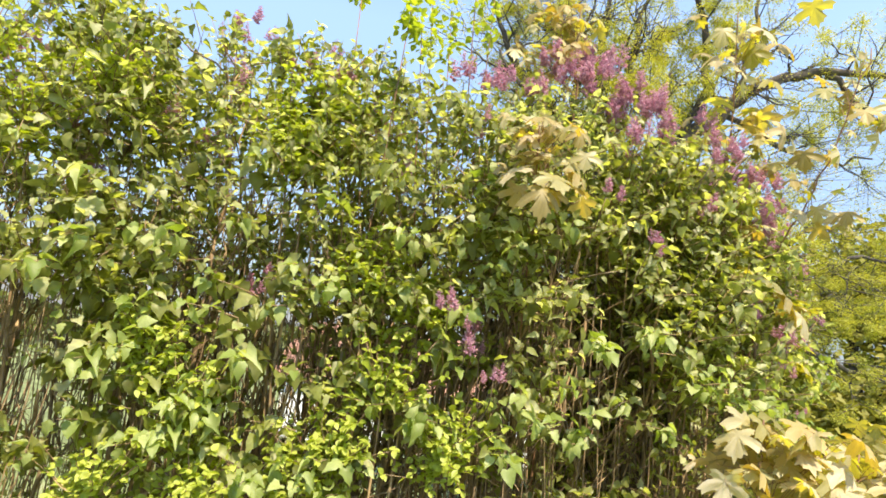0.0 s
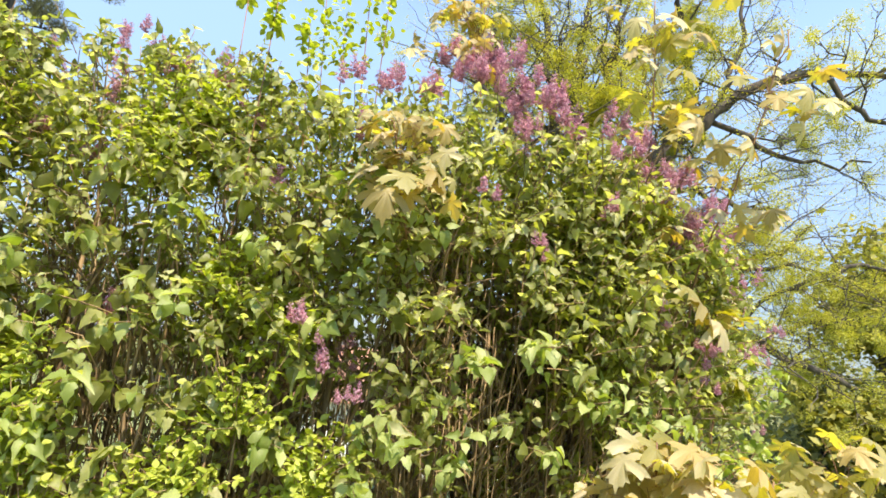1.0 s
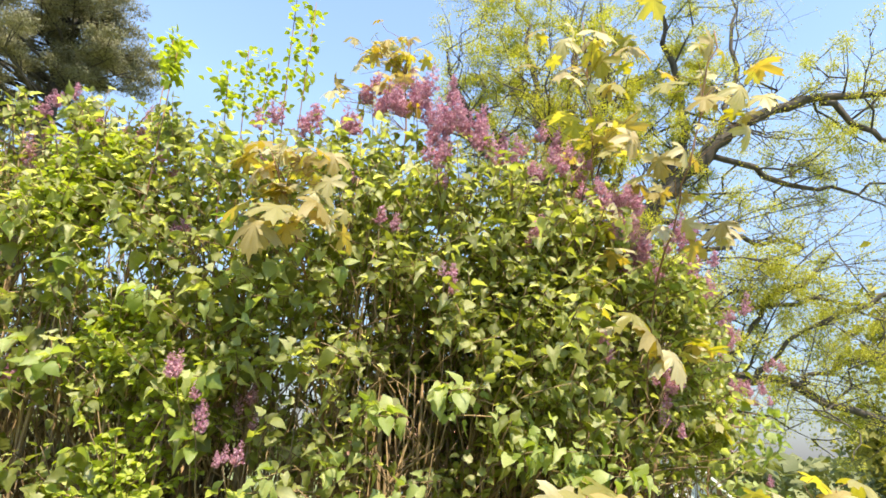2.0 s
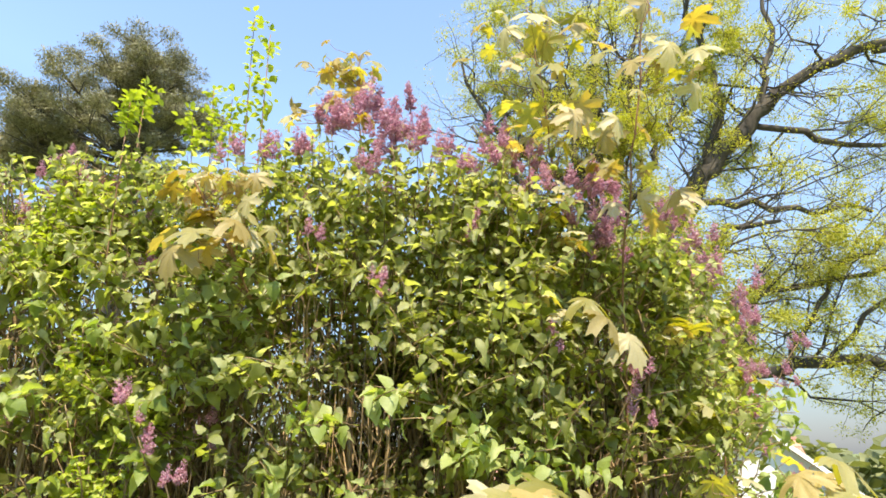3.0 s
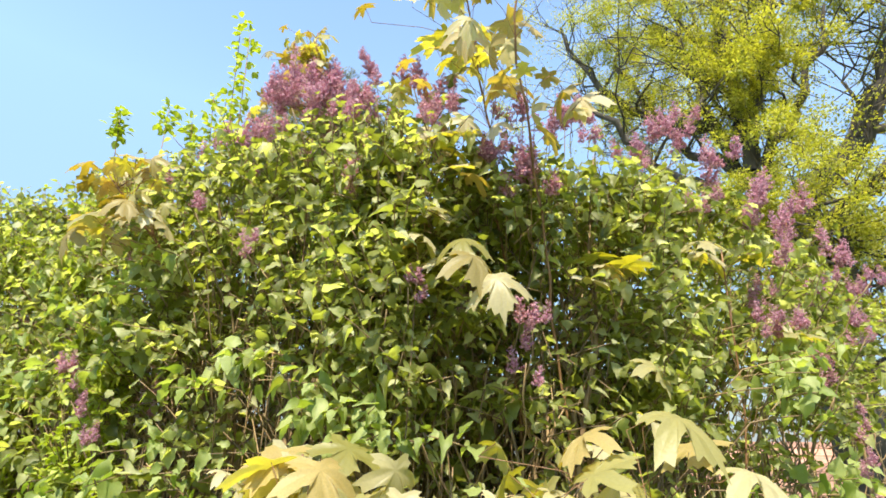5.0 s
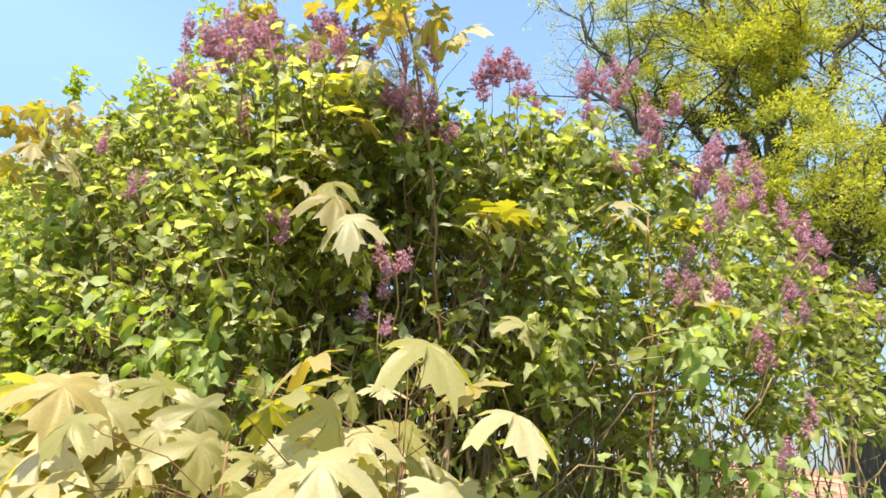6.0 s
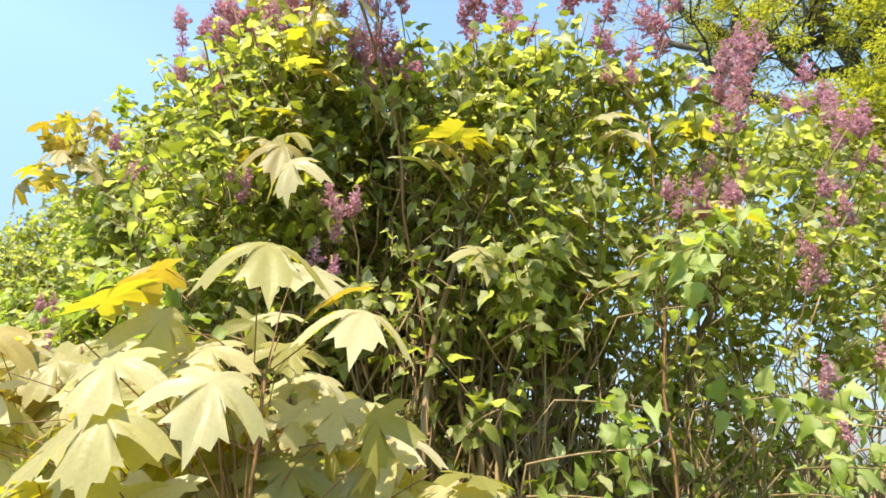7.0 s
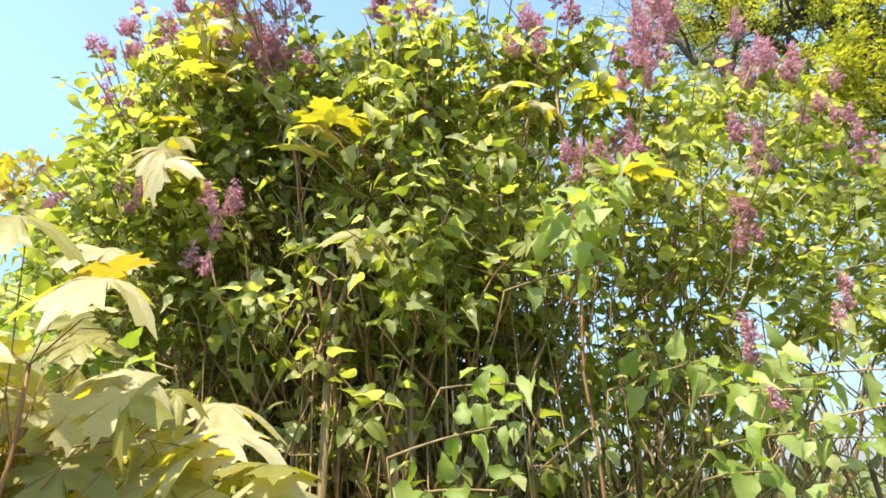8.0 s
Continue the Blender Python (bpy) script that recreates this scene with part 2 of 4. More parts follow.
def panicle(rng, branches, full, budded):
    """A lilac flower head of height 1: a thin axis, short side branches, and small four-petalled florets and buds on stalks."""
    verts, faces = [], []

    def strand(a, b, r):
        n = len(verts)
        d = (b - a).normalized()
        o = d.orthogonal().normalized() * r
        q = d.cross(o)
        verts.extend(tuple(p) for p in (a + o, a - 0.5 * o + 0.86 * q, a - 0.5 * o - 0.86 * q, b))
        faces.extend([(n, n + 1, n + 3), (n + 1, n + 2, n + 3), (n + 2, n, n + 3)])
        return n

    def floret(at, foot, size):
        out = (at - foot).normalized()
        t1 = out.orthogonal().normalized()
        t2 = out.cross(t1)
        spin = rng.uniform(0, 1.6)
        n = len(verts)
        verts.append(tuple(at))
        for w8 in range(8):
            w = spin + w8 * math.pi / 4
            r8 = size if w8 % 2 == 0 else size * 0.38
            verts.append(tuple(at + (math.cos(w) * t1 + math.sin(w) * t2) * r8 + out * (size * 0.25 if w8 % 2 == 0 else -0.004)))
        faces.extend([(n, n + 1 + w8, n + 1 + (w8 + 1) % 8) for w8 in range(8)])
        verts.append(tuple(foot))
        faces.append((n, n + 1, n + 9))

    strand(Vector((0, 0, 0)), Vector((0, 0, 1)), 0.02)
    for k in range(branches):
        h = 0.04 + 0.9 * (k / branches) ** 1.1
        a = k * 2.4 + rng.uniform(-0.5, 0.5)
        reach = (0.25 * (1 - h) ** 0.75 + 0.03) * rng.uniform(0.75, 1.2)
        foot = Vector((0, 0, h))
        tip = foot + Vector((math.cos(a) * reach, math.sin(a) * reach, reach * rng.uniform(0.3, 0.9)))
        strand(foot, tip, 0.010)
        for _ in range(max(3, int(full * (1.15 - h)))):
            w = rng.random() ** 0.6
            p = foot.lerp(tip, w)
            d = Vector((rng.gauss(0, 1), rng.gauss(0, 1), rng.gauss(0.2, 0.8))).normalized() + Vector((math.cos(a), math.sin(a), 0.2)) * 0.5
            size = rng.uniform(0.045, 0.068) * (0.5 if h + 0.15 * w > budded and rng.random() < 0.8 else 1.0)
            floret(p + d.normalized() * rng.uniform(0.03, 0.07), p, size)
    return verts, faces


RNG = random.Random(11)
HEARTS = [heart_leaf(0.60, 0.40, 0.30), heart_leaf(-0.35, 0.75, -0.45), heart_leaf(1.1, 0.5, 0.6), heart_leaf(0.45, 0.15, -0.3), heart_leaf(1.6, 0.9, 0.15)]
HEART_MESH = [to_mesh("leaf", *h, LILAC) for h in HEARTS]
FRESH_MESH = [to_mesh("fresh_leaf", *h, FRESH) for h in HEARTS]
MAPLES = [maple_leaf(0.45, 0.05), maple_leaf(0.70, 0.2), maple_leaf(0.32, -0.2), maple_leaf(0.95, -0.12)]
MAPLE_MESH = [to_mesh("maple_leaf", *h, MAPLE) for h in MAPLES]
BRONZE_MESH = [to_mesh("bronze_leaf", *h, BRONZE) for h in MAPLES]
PANICLE_MESH = [to_mesh("panicle", *panicle(RNG, n, q, b), PETAL, False) for n, q, b in ((22, 15, 0.6), (26, 16, 0.75), (20, 15, 0.5), (24, 16, 0.9), (18, 14, 0.35))]


# ---- ground ----
def ground_height(x, y):
    w = min(max((y - 8.0) / 18.0, 0.0), 1.0)
    return -3.4 * w * w * (3 - 2 * w)


def build_ground():
    steps = [0.0]
    while steps[-1] < 900:
        steps.append(steps[-1] + 0.8 + 0.16 * steps[-1])
    line = [-s for s in reversed(steps[1:])] + steps
    n = len(line)
    verts = [(x, y + 4, ground_height(x, y + 4) + 0.04 * noise.noise((x * 0.4, y * 0.4, 0)) * (1 if abs(x) < 40 else 0)) for y in line for x in line]
    faces = [(j * n + i, j * n + i + 1, (j + 1) * n + i + 1, (j + 1) * n + i) for j in range(n - 1) for i in range(n - 1)]
    tagged(new("ground", to_mesh("ground", verts, faces, GRASS)), "rough green lawn sloping away behind the hedge", "ground", "", "structure")
    rng = random.Random(4)
    blade = ([(-0.03, 0, 0), (0.03, 0, 0), (0.015, 0.1, 0.55), (0.0, 0.28, 1.0)], [(0, 1, 2), (0, 2, 3)])
    mats = []
    for _ in range(14000):
        x, y = rng.uniform(-4, 7), rng.uniform(-1.5, 7)
        mats.append(Matrix.Translation((x, y, ground_height(x, y) - 0.01)) @ Matrix.Rotation(rng.uniform(0, 6.3), 4, "Z") @ Matrix.Scale(rng.uniform(0.06, 0.15), 4))
    tagged(new("grass", to_mesh("grass", *joined(*blade, mats), BLADE)), "short uneven green grass on the lawn", "grass", "", "stuff")


build_ground()


# ---- trees ----
# a leaf of two triangles for trees that stand far off
TUFT = ([(0, 0, 0), (0.25, 0.45, 0.06), (0, 1, -0.2), (-0.25, 0.45, 0.06)], [(0, 1, 2), (0, 2, 3)])
OVAL = oval_leaf(0.25)


def leafy_tree(name, label, base, trunk, limbs, material, rng, spacing, leaf, tuft, bare, spread=1.0):
    """A tree: trunk and limbs along given lines, twigs and tufts of leaves grown from them."""
    top = root(name, *base, label, "tree")
    part("trunk", *tube([Vector(p[:3]) for p in trunk], [p[3] for p in trunk], 12), TRUNK, top)
    twigs, mats = [], []

    def tuft_at(p, count):
        count = int(count * max(0.10, 0.85 + 3.8 * noise.noise(p * 1.25)))
        for _ in range(count):
            d = Vector((rng.gauss(0, 1), rng.gauss(0, 1), rng.gauss(-0.1, 0.8)))
            at = p + d.normalized() * rng.random() ** 0.7 * 0.080 * spread
            mats.append(facing(at, d, (rng.gauss(0, .5), rng.gauss(0, .5), 1), leaf * rng.uniform(0.6, 1.25), rng.uniform(0.9, 1.5)))

    for limb in limbs:
        pts = [Vector(p[:3]) for p in limb]
        radii = [p[3] for p in limb]
        fine, fr = [], []
        for k in range(len(pts) - 1):
            for s in range(4):
                fine.append(pts[k].lerp(pts[k + 1], s / 4) + Vector((rng.gauss(0, 1), rng.gauss(0, 1), rng.gauss(0, 1))) * 0.035 * (1 if s else 0))
                fr.append(radii[k] + (radii[k + 1] - radii[k]) * s / 4)
        fine.append(pts[-1])
        fr.append(radii[-1])
        part("limb", *tube(fine, fr, 8), TRUNK, top)
        for k in range(2, len(fine)):
            way = (fine[k] - fine[k - 1]).normalized()
            sparse = fine[k].x > bare
            for _ in range(int((fine[k] - fine[k - 1]).length / (spacing * (1.05 if sparse else 1)) + rng.random())):
                a = fine[k - 1].lerp(fine[k], rng.random())
                d = (way * 0.55 + Vector((rng.gauss(0, 1), rng.gauss(0, 1), rng.gauss(0.15, 0.8))) * 0.7).normalized()
                length = rng.uniform(0.45, 1.15) * spread
                b = a + d * length
                child = wander(rng, a, b, 5, 0.09 * spread)
                r0 = min(fr[k] * 0.40, 0.015 * spread)
                twigs.append((child, [r0 * (1 - 0.8 * q / 5) for q in range(6)], 5))
                for q in range(1, 6):
                    for _ in range(2):
                        d2 = (d * 0.6 + Vector((rng.gauss(0, 1), rng.gauss(0, 1), rng.gauss(0.1, 0.8))) * 0.7).normalized()
                        e = child[q] + d2 * rng.uniform(0.15, 0.42) * spread
                        g = wander(rng, child[q], e, 3, 0.03 * spread)
                        twigs.append((g, [r0 * 0.35, r0 * 0.3, r0 * 0.22, r0 * 0.15], 4))
                        tuft_at(e, tuft * 4 // 5 if sparse else tuft)
                        if rng.random() < 0.4:
                            tuft_at(g[2], tuft // 2)
    part("brushwood", *tubes(twigs), TRUNK, top, "", "stuff")
    part("foliage", *joined(*TUFT, mats), material, top, "small yellow-green spring leaves", "stuff")
    return top


def build_big_tree():
    trunk = [(2.35, 5.75, -0.05, 0.24), (2.28, 5.65, 0.9, 0.19), (2.16, 5.6, 1.9, 0.15), (2.0, 5.72, 2.7, 0.12), (1.84, 5.9, 3.4, 0.06), (1.82, 5.95, 3.7, 0.05)]
    limbs = [
        [(1.78, 5.92, 3.5, 0.05), (1.62, 5.9, 4.11, 0.045), (1.47, 5.9, 4.94, 0.035), (1.40, 5.95, 5.5, 0.028), (1.25, 6.1, 6.6, 0.012)],
        [(1.83, 5.95, 3.6, 0.05), (1.81, 5.9, 4.3, 0.045), (1.80, 5.9, 4.76, 0.038), (1.85, 5.9, 5.2, 0.03), (2.0, 6.1, 6.4, 0.012)],
        [(1.84, 5.9, 3.6, 0.055), (1.96, 5.9, 4.2, 0.048), (2.05, 5.9, 4.61, 0.042), (2.15, 5.9, 4.95, 0.036), (2.3, 6.0, 5.9, 0.014)],
        [(1.85, 5.9, 3.5, 0.045), (2.10, 5.9, 3.82, 0.036), (2.27, 5.9, 4.16, 0.028), (2.5, 5.8, 4.7, 0.012)],
        [(1.70, 5.9, 3.65, 0.04), (1.32, 5.9, 4.08, 0.032), (1.08, 5.9, 4.6, 0.024), (0.83, 5.9, 5.37, 0.012)],
        [(1.98, 5.75, 2.8, 0.11), (2.2, 5.95, 3.4, 0.095), (2.57, 6.0, 3.85, 0.085), (2.9, 6.0, 4.23, 0.08), (3.17, 6.0, 4.51, 0.072), (3.61, 6.0, 4.8, 0.055), (4.18, 6.05, 5.01, 0.042), (5.3, 6.3, 5.15, 0.02)],
        [(2.3, 5.95, 3.55, 0.04), (2.59, 6.0, 3.71, 0.034), (3.12, 6.0, 3.56, 0.028), (3.82, 6.0, 3.44, 0.014)],
        [(2.1, 5.8, 2.6, 0.035), (2.6, 5.95, 2.72, 0.03), (3.1, 6.0, 2.87, 0.025), (3.69, 6.0, 2.93, 0.018), (4.4, 6.1, 3.0, 0.01)],
        [(2.14, 5.6, 1.95, 0.065), (2.5, 5.85, 2.16, 0.05), (2.95, 6.0, 2.23, 0.042), (3.54, 6.0, 2.29, 0.038), (4.15, 6.1, 2.05, 0.03), (4.9, 6.3, 1.9, 0.012)],
        [(1.62, 6.05, 4.05, 0.055), (1.2, 5.8, 4.3, 0.04), (0.85, 5.6, 4.6, 0.03), (0.6, 5.4, 5.3, 0.012)],
        [(3.17, 6.0, 4.51, 0.034), (3.3, 6.02, 4.9, 0.028), (3.46, 6.0, 5.35, 0.022), (3.5, 6.1, 6.4, 0.010)],
        [(1.9, 5.8, 3.1, 0.06), (1.5, 5.6, 3.5, 0.045), (1.1, 5.4, 3.9, 0.03), (0.75, 5.2, 4.4, 0.012)],
        [(2.05, 5.7, 2.5, 0.05), (2.3, 5.3, 2.9, 0.04), (2.6, 5.2, 3.1, 0.03), (3.0, 5.3, 3.2, 0.012)],
        [(2.6, 6.0, 3.8, 0.05), (2.9, 5.9, 4.6, 0.04), (2.8, 5.8, 5.3, 0.03), (2.7, 5.6, 6.2, 0.012)],
        [(3.3, 6.0, 2.24, 0.022), (3.7, 5.9, 2.7, 0.016), (4.3, 5.9, 3.0, 0.02), (4.9, 6.0, 3.1, 0.01)],
        [(2.1, 5.62, 2.2, 0.045), (2.1, 5.35, 2.6, 0.03), (2.0, 5.2, 2.85, 0.02), (1.8, 5.1, 3.0, 0.01)],
        [(2.12, 5.6, 2.0, 0.045), (2.3, 5.3, 2.4, 0.03), (2.35, 5.1, 2.8, 0.02), (2.4, 5.0, 3.0, 0.01)],
        [(2.9, 6.0, 2.2, 0.022), (3.2, 5.8, 2.6, 0.016), (3.5, 5.7, 3.0, 0.02), (3.9, 5.7, 3.3, 0.01)],
        [(3.54, 6.0, 2.26, 0.022), (3.9, 6.3, 2.4, 0.016), (4.4, 6.5, 2.6, 0.02), (5.1, 6.6, 2.7, 0.01)],
        [(3.12, 6.05, 4.46, 0.03), (3.6, 6.1, 4.2, 0.03), (4.1, 6.2, 4.1, 0.02), (4.8, 6.3, 4.2, 0.01)],
        [(4.2, 6.1, 4.98, 0.035), (4.6, 6.0, 4.5, 0.025), (5.1, 6.0, 4.3, 0.01)],
    ]
    leafy_tree("spreading_tree", "spreading broadleaf tree in bright yellow-green spring leaf behind the hedge", (2.35, 5.75, 0), trunk, limbs, OAK,
               random.Random(21), 0.16, 0.0185, 104, 3.2)


build_big_tree()


def plain_tree(x, y, h, w, low, label, seed, material=None, leaf=0.26, count=5200, name="background_tree"):
    """A tree in the distance: trunk, some limbs, and a crown of many loose leaf clumps with gaps."""
    rng = random.Random(seed)
    z0 = ground_height(x, y) - 0.05
    top = root(name, x, y, z0, label, "tree", "trees behind the garden")
    part("trunk", *tube([(x, y, z0), (x + 0.1, y, z0 + h * 0.4), (x - 0.1, y + 0.1, z0 + h * 0.9)], [h * 0.03, h * 0.02, h * 0.006], 8), TRUNK, top)
    many, mats = [], []
    for _ in range(26):
        za = z0 + h * rng.uniform(low, 0.85)
        a = rng.uniform(0, 6.28)
        k = 1 - ((za - z0) / h - low) / (1 - low) * 0.75
        b = Vector((x + math.cos(a) * w * k, y + math.sin(a) * w * k, za + rng.uniform(0, 0.2) * h))
        pts = wander(rng, (x, y, za), b, 4, 0.05 * w)
        many.append((pts, [h * 0.008, h * 0.006, h * 0.004, h * 0.003, h * 0.001], 5))
        for _ in range(count // 26):
            c = pts[rng.randint(1, 4)] + Vector((rng.gauss(0, 1), rng.gauss(0, 1), rng.gauss(0, 0.8))) * w * 0.2
            mats.append(facing(c, (rng.gauss(0, 1), rng.gauss(0, 1), rng.gauss(-0.3, 0.7)), (rng.gauss(0, .6), rng.gauss(0, .6), 1), leaf * rng.uniform(0.5, 1.3), 1.6))
    part("branchwork", *tubes(many), TRUNK, top, "", "stuff")
    part("crown", *joined(*TUFT, mats), material or GREY_LEAF, top, "", "stuff")
    return top


def build_pine(x, y, h, seed):
    """An old pine: bare trunk and a lopsided flat crown of needle pads, lower and longer towards the south-west."""
    rng = random.Random(seed)
    z0 = ground_height(x, y) - 0.1
    top = root("pine_tree", x, y, z0, "tall old pine with a bare trunk and flat grey-green crown", "pine tree")
    part("trunk", *tube([(x, y, z0), (x + 0.2, y, z0 + h * 0.5), (x - 0.1, y - 0.1, z0 + h * 0.8), (x, y, z0 + h * 0.97)], [0.32, 0.25, 0.15, 0.05], 10), TRUNK, top)
    along = Vector((0.558, 0.83, 0))
    across = Vector((0.83, -0.558, 0))
    many, mats = [], []
    spike = ([(-0.08, 0, 0), (0.08, 0, 0), (0, 1, 0.05)], [(0, 1, 2)])
    for k in range(92):
        s = 1.2 - 4.5 * rng.random() ** 1.1
        crown = h - 0.55 - (0.95 * abs(s) if s < 0 else 1.25 * s) - (0.4 if -2.4 < s < -1.7 else 0)
        z = crown - min(abs(rng.gauss(0, 2.0)), max(0.2, crown - h * 0.56))
        deep = rng.gauss(0, 1.1)
        c = Vector((x, y, z)) + along * s + across * deep
        start = Vector((x, y, max(h * 0.55, z - 0.15 * math.hypot(s, deep) - 0.1)))
        pts = wander(rng, start, c - Vector((0, 0, 0.1)), 5, 0.12)
        part("limb", *tube(pts, [0.05, 0.045, 0.04, 0.03, 0.02, 0.012], 5), TRUNK, top)
        for _ in range(rng.randint(4, 7)):
            m = c + along * rng.gauss(0, 0.46) + across * rng.gauss(0, 0.46) + Vector((0, 0, rng.gauss(0, 0.09)))
            many.append((wander(rng, pts[4], m, 2, 0.03), [0.02, 0.014, 0.008], 4))
            for _ in range(420):
                d = Vector((rng.gauss(0, 1), rng.gauss(0, 1), rng.gauss(0, 1))).normalized()
                w = Vector((rng.gauss(0, 1), rng.gauss(0, 1), rng.gauss(0.5, 1)))
                mats.append(facing(m + Vector((d.x * 0.40, d.y * 0.40, d.z * 0.20)) * rng.random() ** 0.45, w, d, rng.uniform(0.05, 0.10), 2.2))
    part("brushwood", *tubes(many), TRUNK, top, "", "stuff")
    part("needles", *joined(*spike, mats), NEEDLE, top, "", "stuff")


build_pine(-11.6, 12.0, 14.1, 5)
for tx, ty, th, tw, tl, sd in ((11.6, 16.8, 8.4, 2.5, 0.10, 1), (14.5, 17.5, 9.6, 2.8, 0.12, 2), (10.9, 18.5, 5.2, 1.9, 0.10, 3), (9.7, 20.0, 3.5, 1.3, 0.1, 4),
                               (16.5, 16.0, 9.5, 3.4, 0.15, 6), (15.0, 26.0, 8.0, 3.0, 0.12, 7)):
    far = sd in (3, 4, 7)
    plain_tree(tx, ty, th, tw, tl, "grey-green tree down the slope behind the garden" if far else "olive-yellow broadleaf tree on the slope behind the garden", sd,
               GREY_LEAF if far else OLIVE, 0.17 if far else 0.24, 4200 if far else 11000)


def build_woods():
    """A far ring of woods that closes the horizon."""
    rng = random.Random(9)
    mats = []
    for _ in range(15000):
        a = rng.uniform(0, 2 * math.pi)
        r = rng.uniform(75, 105)
        x, y = r * math.sin(a), r * math.cos(a)
        high = 5.0 + 2.2 * noise.noise((x * 0.06, y * 0.06, 3)) + 1.5 * noise.noise((x * 0.25, y * 0.25, 7))
        z = ground_height(x, y) + high * rng.random() ** 0.7
        mats.append(facing((x, y, z), (rng.gauss(0, 1), rng.gauss(0, 1), rng.gauss(0, 0.6)), (rng.gauss(0, .6), rng.gauss(0, .6), 1), rng.uniform(1.2, 2.6), 1.7))
    tagged(new("woods", to_mesh("woods", *joined(*TUFT, mats), GREY_LEAF)), "far belt of green woods along the horizon", "woods", "", "stuff")


build_woods()


# ---- house ----
def box(x0, y0, z0, x1, y1, z1):
    v = [(x, y, z) for z in (z0, z1) for y in (y0, y1) for x in (x0, x1)]
    return v, [(0, 2, 3, 1), (4, 5, 7, 6), (0, 1, 5, 4), (2, 6, 7, 3), (0, 4, 6, 2), (1, 3, 7, 5)]


def build_house():
    gz = ground_height(0, 30) - 0.1
    top = root("house", 2.0, 30.0, gz, "white house with a red-brown tiled roof down the slope", "house")
    eave, ridge = gz + 3.4, 2.35
    x0, x1, y0, y1 = -7.5, 7.6, 27.0, 34.0
    ym = (y0 + y1) / 2
    part("wall", *box(x0, y0, gz, x1, y1, eave), WHITE, top, smooth=False)
    rows = 9
    for side in (0, 1):
        for k in range(rows):
            a, b = k / rows, (k + 1.25) / rows
            ya, yb = ((y0 - 0.5) + (ym - y0 + 0.5) * a, (y0 - 0.5) + (ym - y0 + 0.5) * min(b, 1)) if side == 0 else ((y1 + 0.5) - (y1 + 0.5 - ym) * a, (y1 + 0.5) - (y1 + 0.5 - ym) * min(b, 1))
            za, zb = eave - 0.2 + (ridge - eave + 0.2) * a + 0.06, eave - 0.2 + (ridge - eave + 0.2) * min(b, 1)
            v = [(x0 - 0.4, ya, za), (x1 + 0.4, ya, za), (x1 + 0.4, yb, zb), (x0 - 0.4, yb, zb), (x0 - 0.4, ya, za - 0.1), (x1 + 0.4, ya, za - 0.1), (x1 + 0.4, yb, zb - 0.1), (x0 - 0.4, yb, zb - 0.1)]
            part("roof_course", v, [(0, 1, 2, 3), (4, 7, 6, 5), (0, 4, 5, 1), (2, 6, 7, 3), (0, 3, 7, 4), (1, 5, 6, 2)], ROOF, top, smooth=False)
    # cross gable towards the garden
    gx, gw, gy, apex = 5.6, 2.3, 24.6, 2.55
    ge = apex - 1.95
    v = [(gx - gw, gy, gz), (gx + gw, gy, gz), (gx + gw, gy, ge), (gx, gy, apex - 0.1), (gx - gw, gy, ge),
         (gx - gw, y0 + 0.01, gz), (gx + gw, y0 + 0.01, gz), (gx + gw, y0 + 0.01, ge), (gx, y0 + 0.01, apex - 0.1), (gx - gw, y0 + 0.01, ge)]
    part("gable_wall", v, [(0, 1, 2, 3, 4), (9, 8, 7, 6, 5), (0, 5, 6, 1), (1, 6, 7, 2), (4, 9, 5, 0)], WHITE, top, smooth=False)
    for s in (-1, 1):
        v = [(gx, gy - 0.45, apex + 0.05), (gx + s * (gw + 0.45), gy - 0.45, ge - 0.33), (gx + s * (gw + 0.45), ym, ge - 0.33), (gx, ym, apex + 0.05)]
        v += [(p[0], p[1], p[2] - 0.12) for p in v]
        part("gable_roof", v, [(0, 1, 2, 3), (4, 7, 6, 5), (0, 4, 5, 1), (2, 6, 7, 3), (0, 3, 7, 4), (1, 5, 6, 2)], ROOF, top, smooth=False)
        w = [(gx, gy - 0.50, apex + 0.08), (gx + s * (gw + 0.5), gy - 0.50, ge - 0.35), (gx + s * (gw + 0.5), gy - 0.50, ge - 0.52), (gx, gy - 0.50, apex - 0.12)]
        w += [(p[0], p[1] + 0.05, p[2]) for p in w]
        part("bargeboard", w, [(0, 1, 2, 3), (4, 7, 6, 5), (0, 4, 5, 1), (2, 6, 7, 3), (0, 3, 7, 4), (1, 5, 6, 2)], WHITE, top, "white painted bargeboard", smooth=False)
    for wx, wy, wz in ((gx, gy, gz + 1.2), (-4.0, y0, gz + 1.0), (0.5, y0, gz + 1.0)):
        win = part("window", *box(wx - 0.6, wy - 0.05, wz, wx + 0.6, wy - 0.01, wz + 1.3), PANE, top, smooth=False)
        for a in ((wx - 0.68, wx - 0.6, wz - 0.08, wz + 1.38), (wx + 0.6, wx + 0.68, wz - 0.08, wz + 1.38)):
            side = part("window_frame", *box(a[0], wy - 0.08, a[2], a[1], wy, a[3]), WHITE, top, smooth=False)
            side.parent = win


build_house()


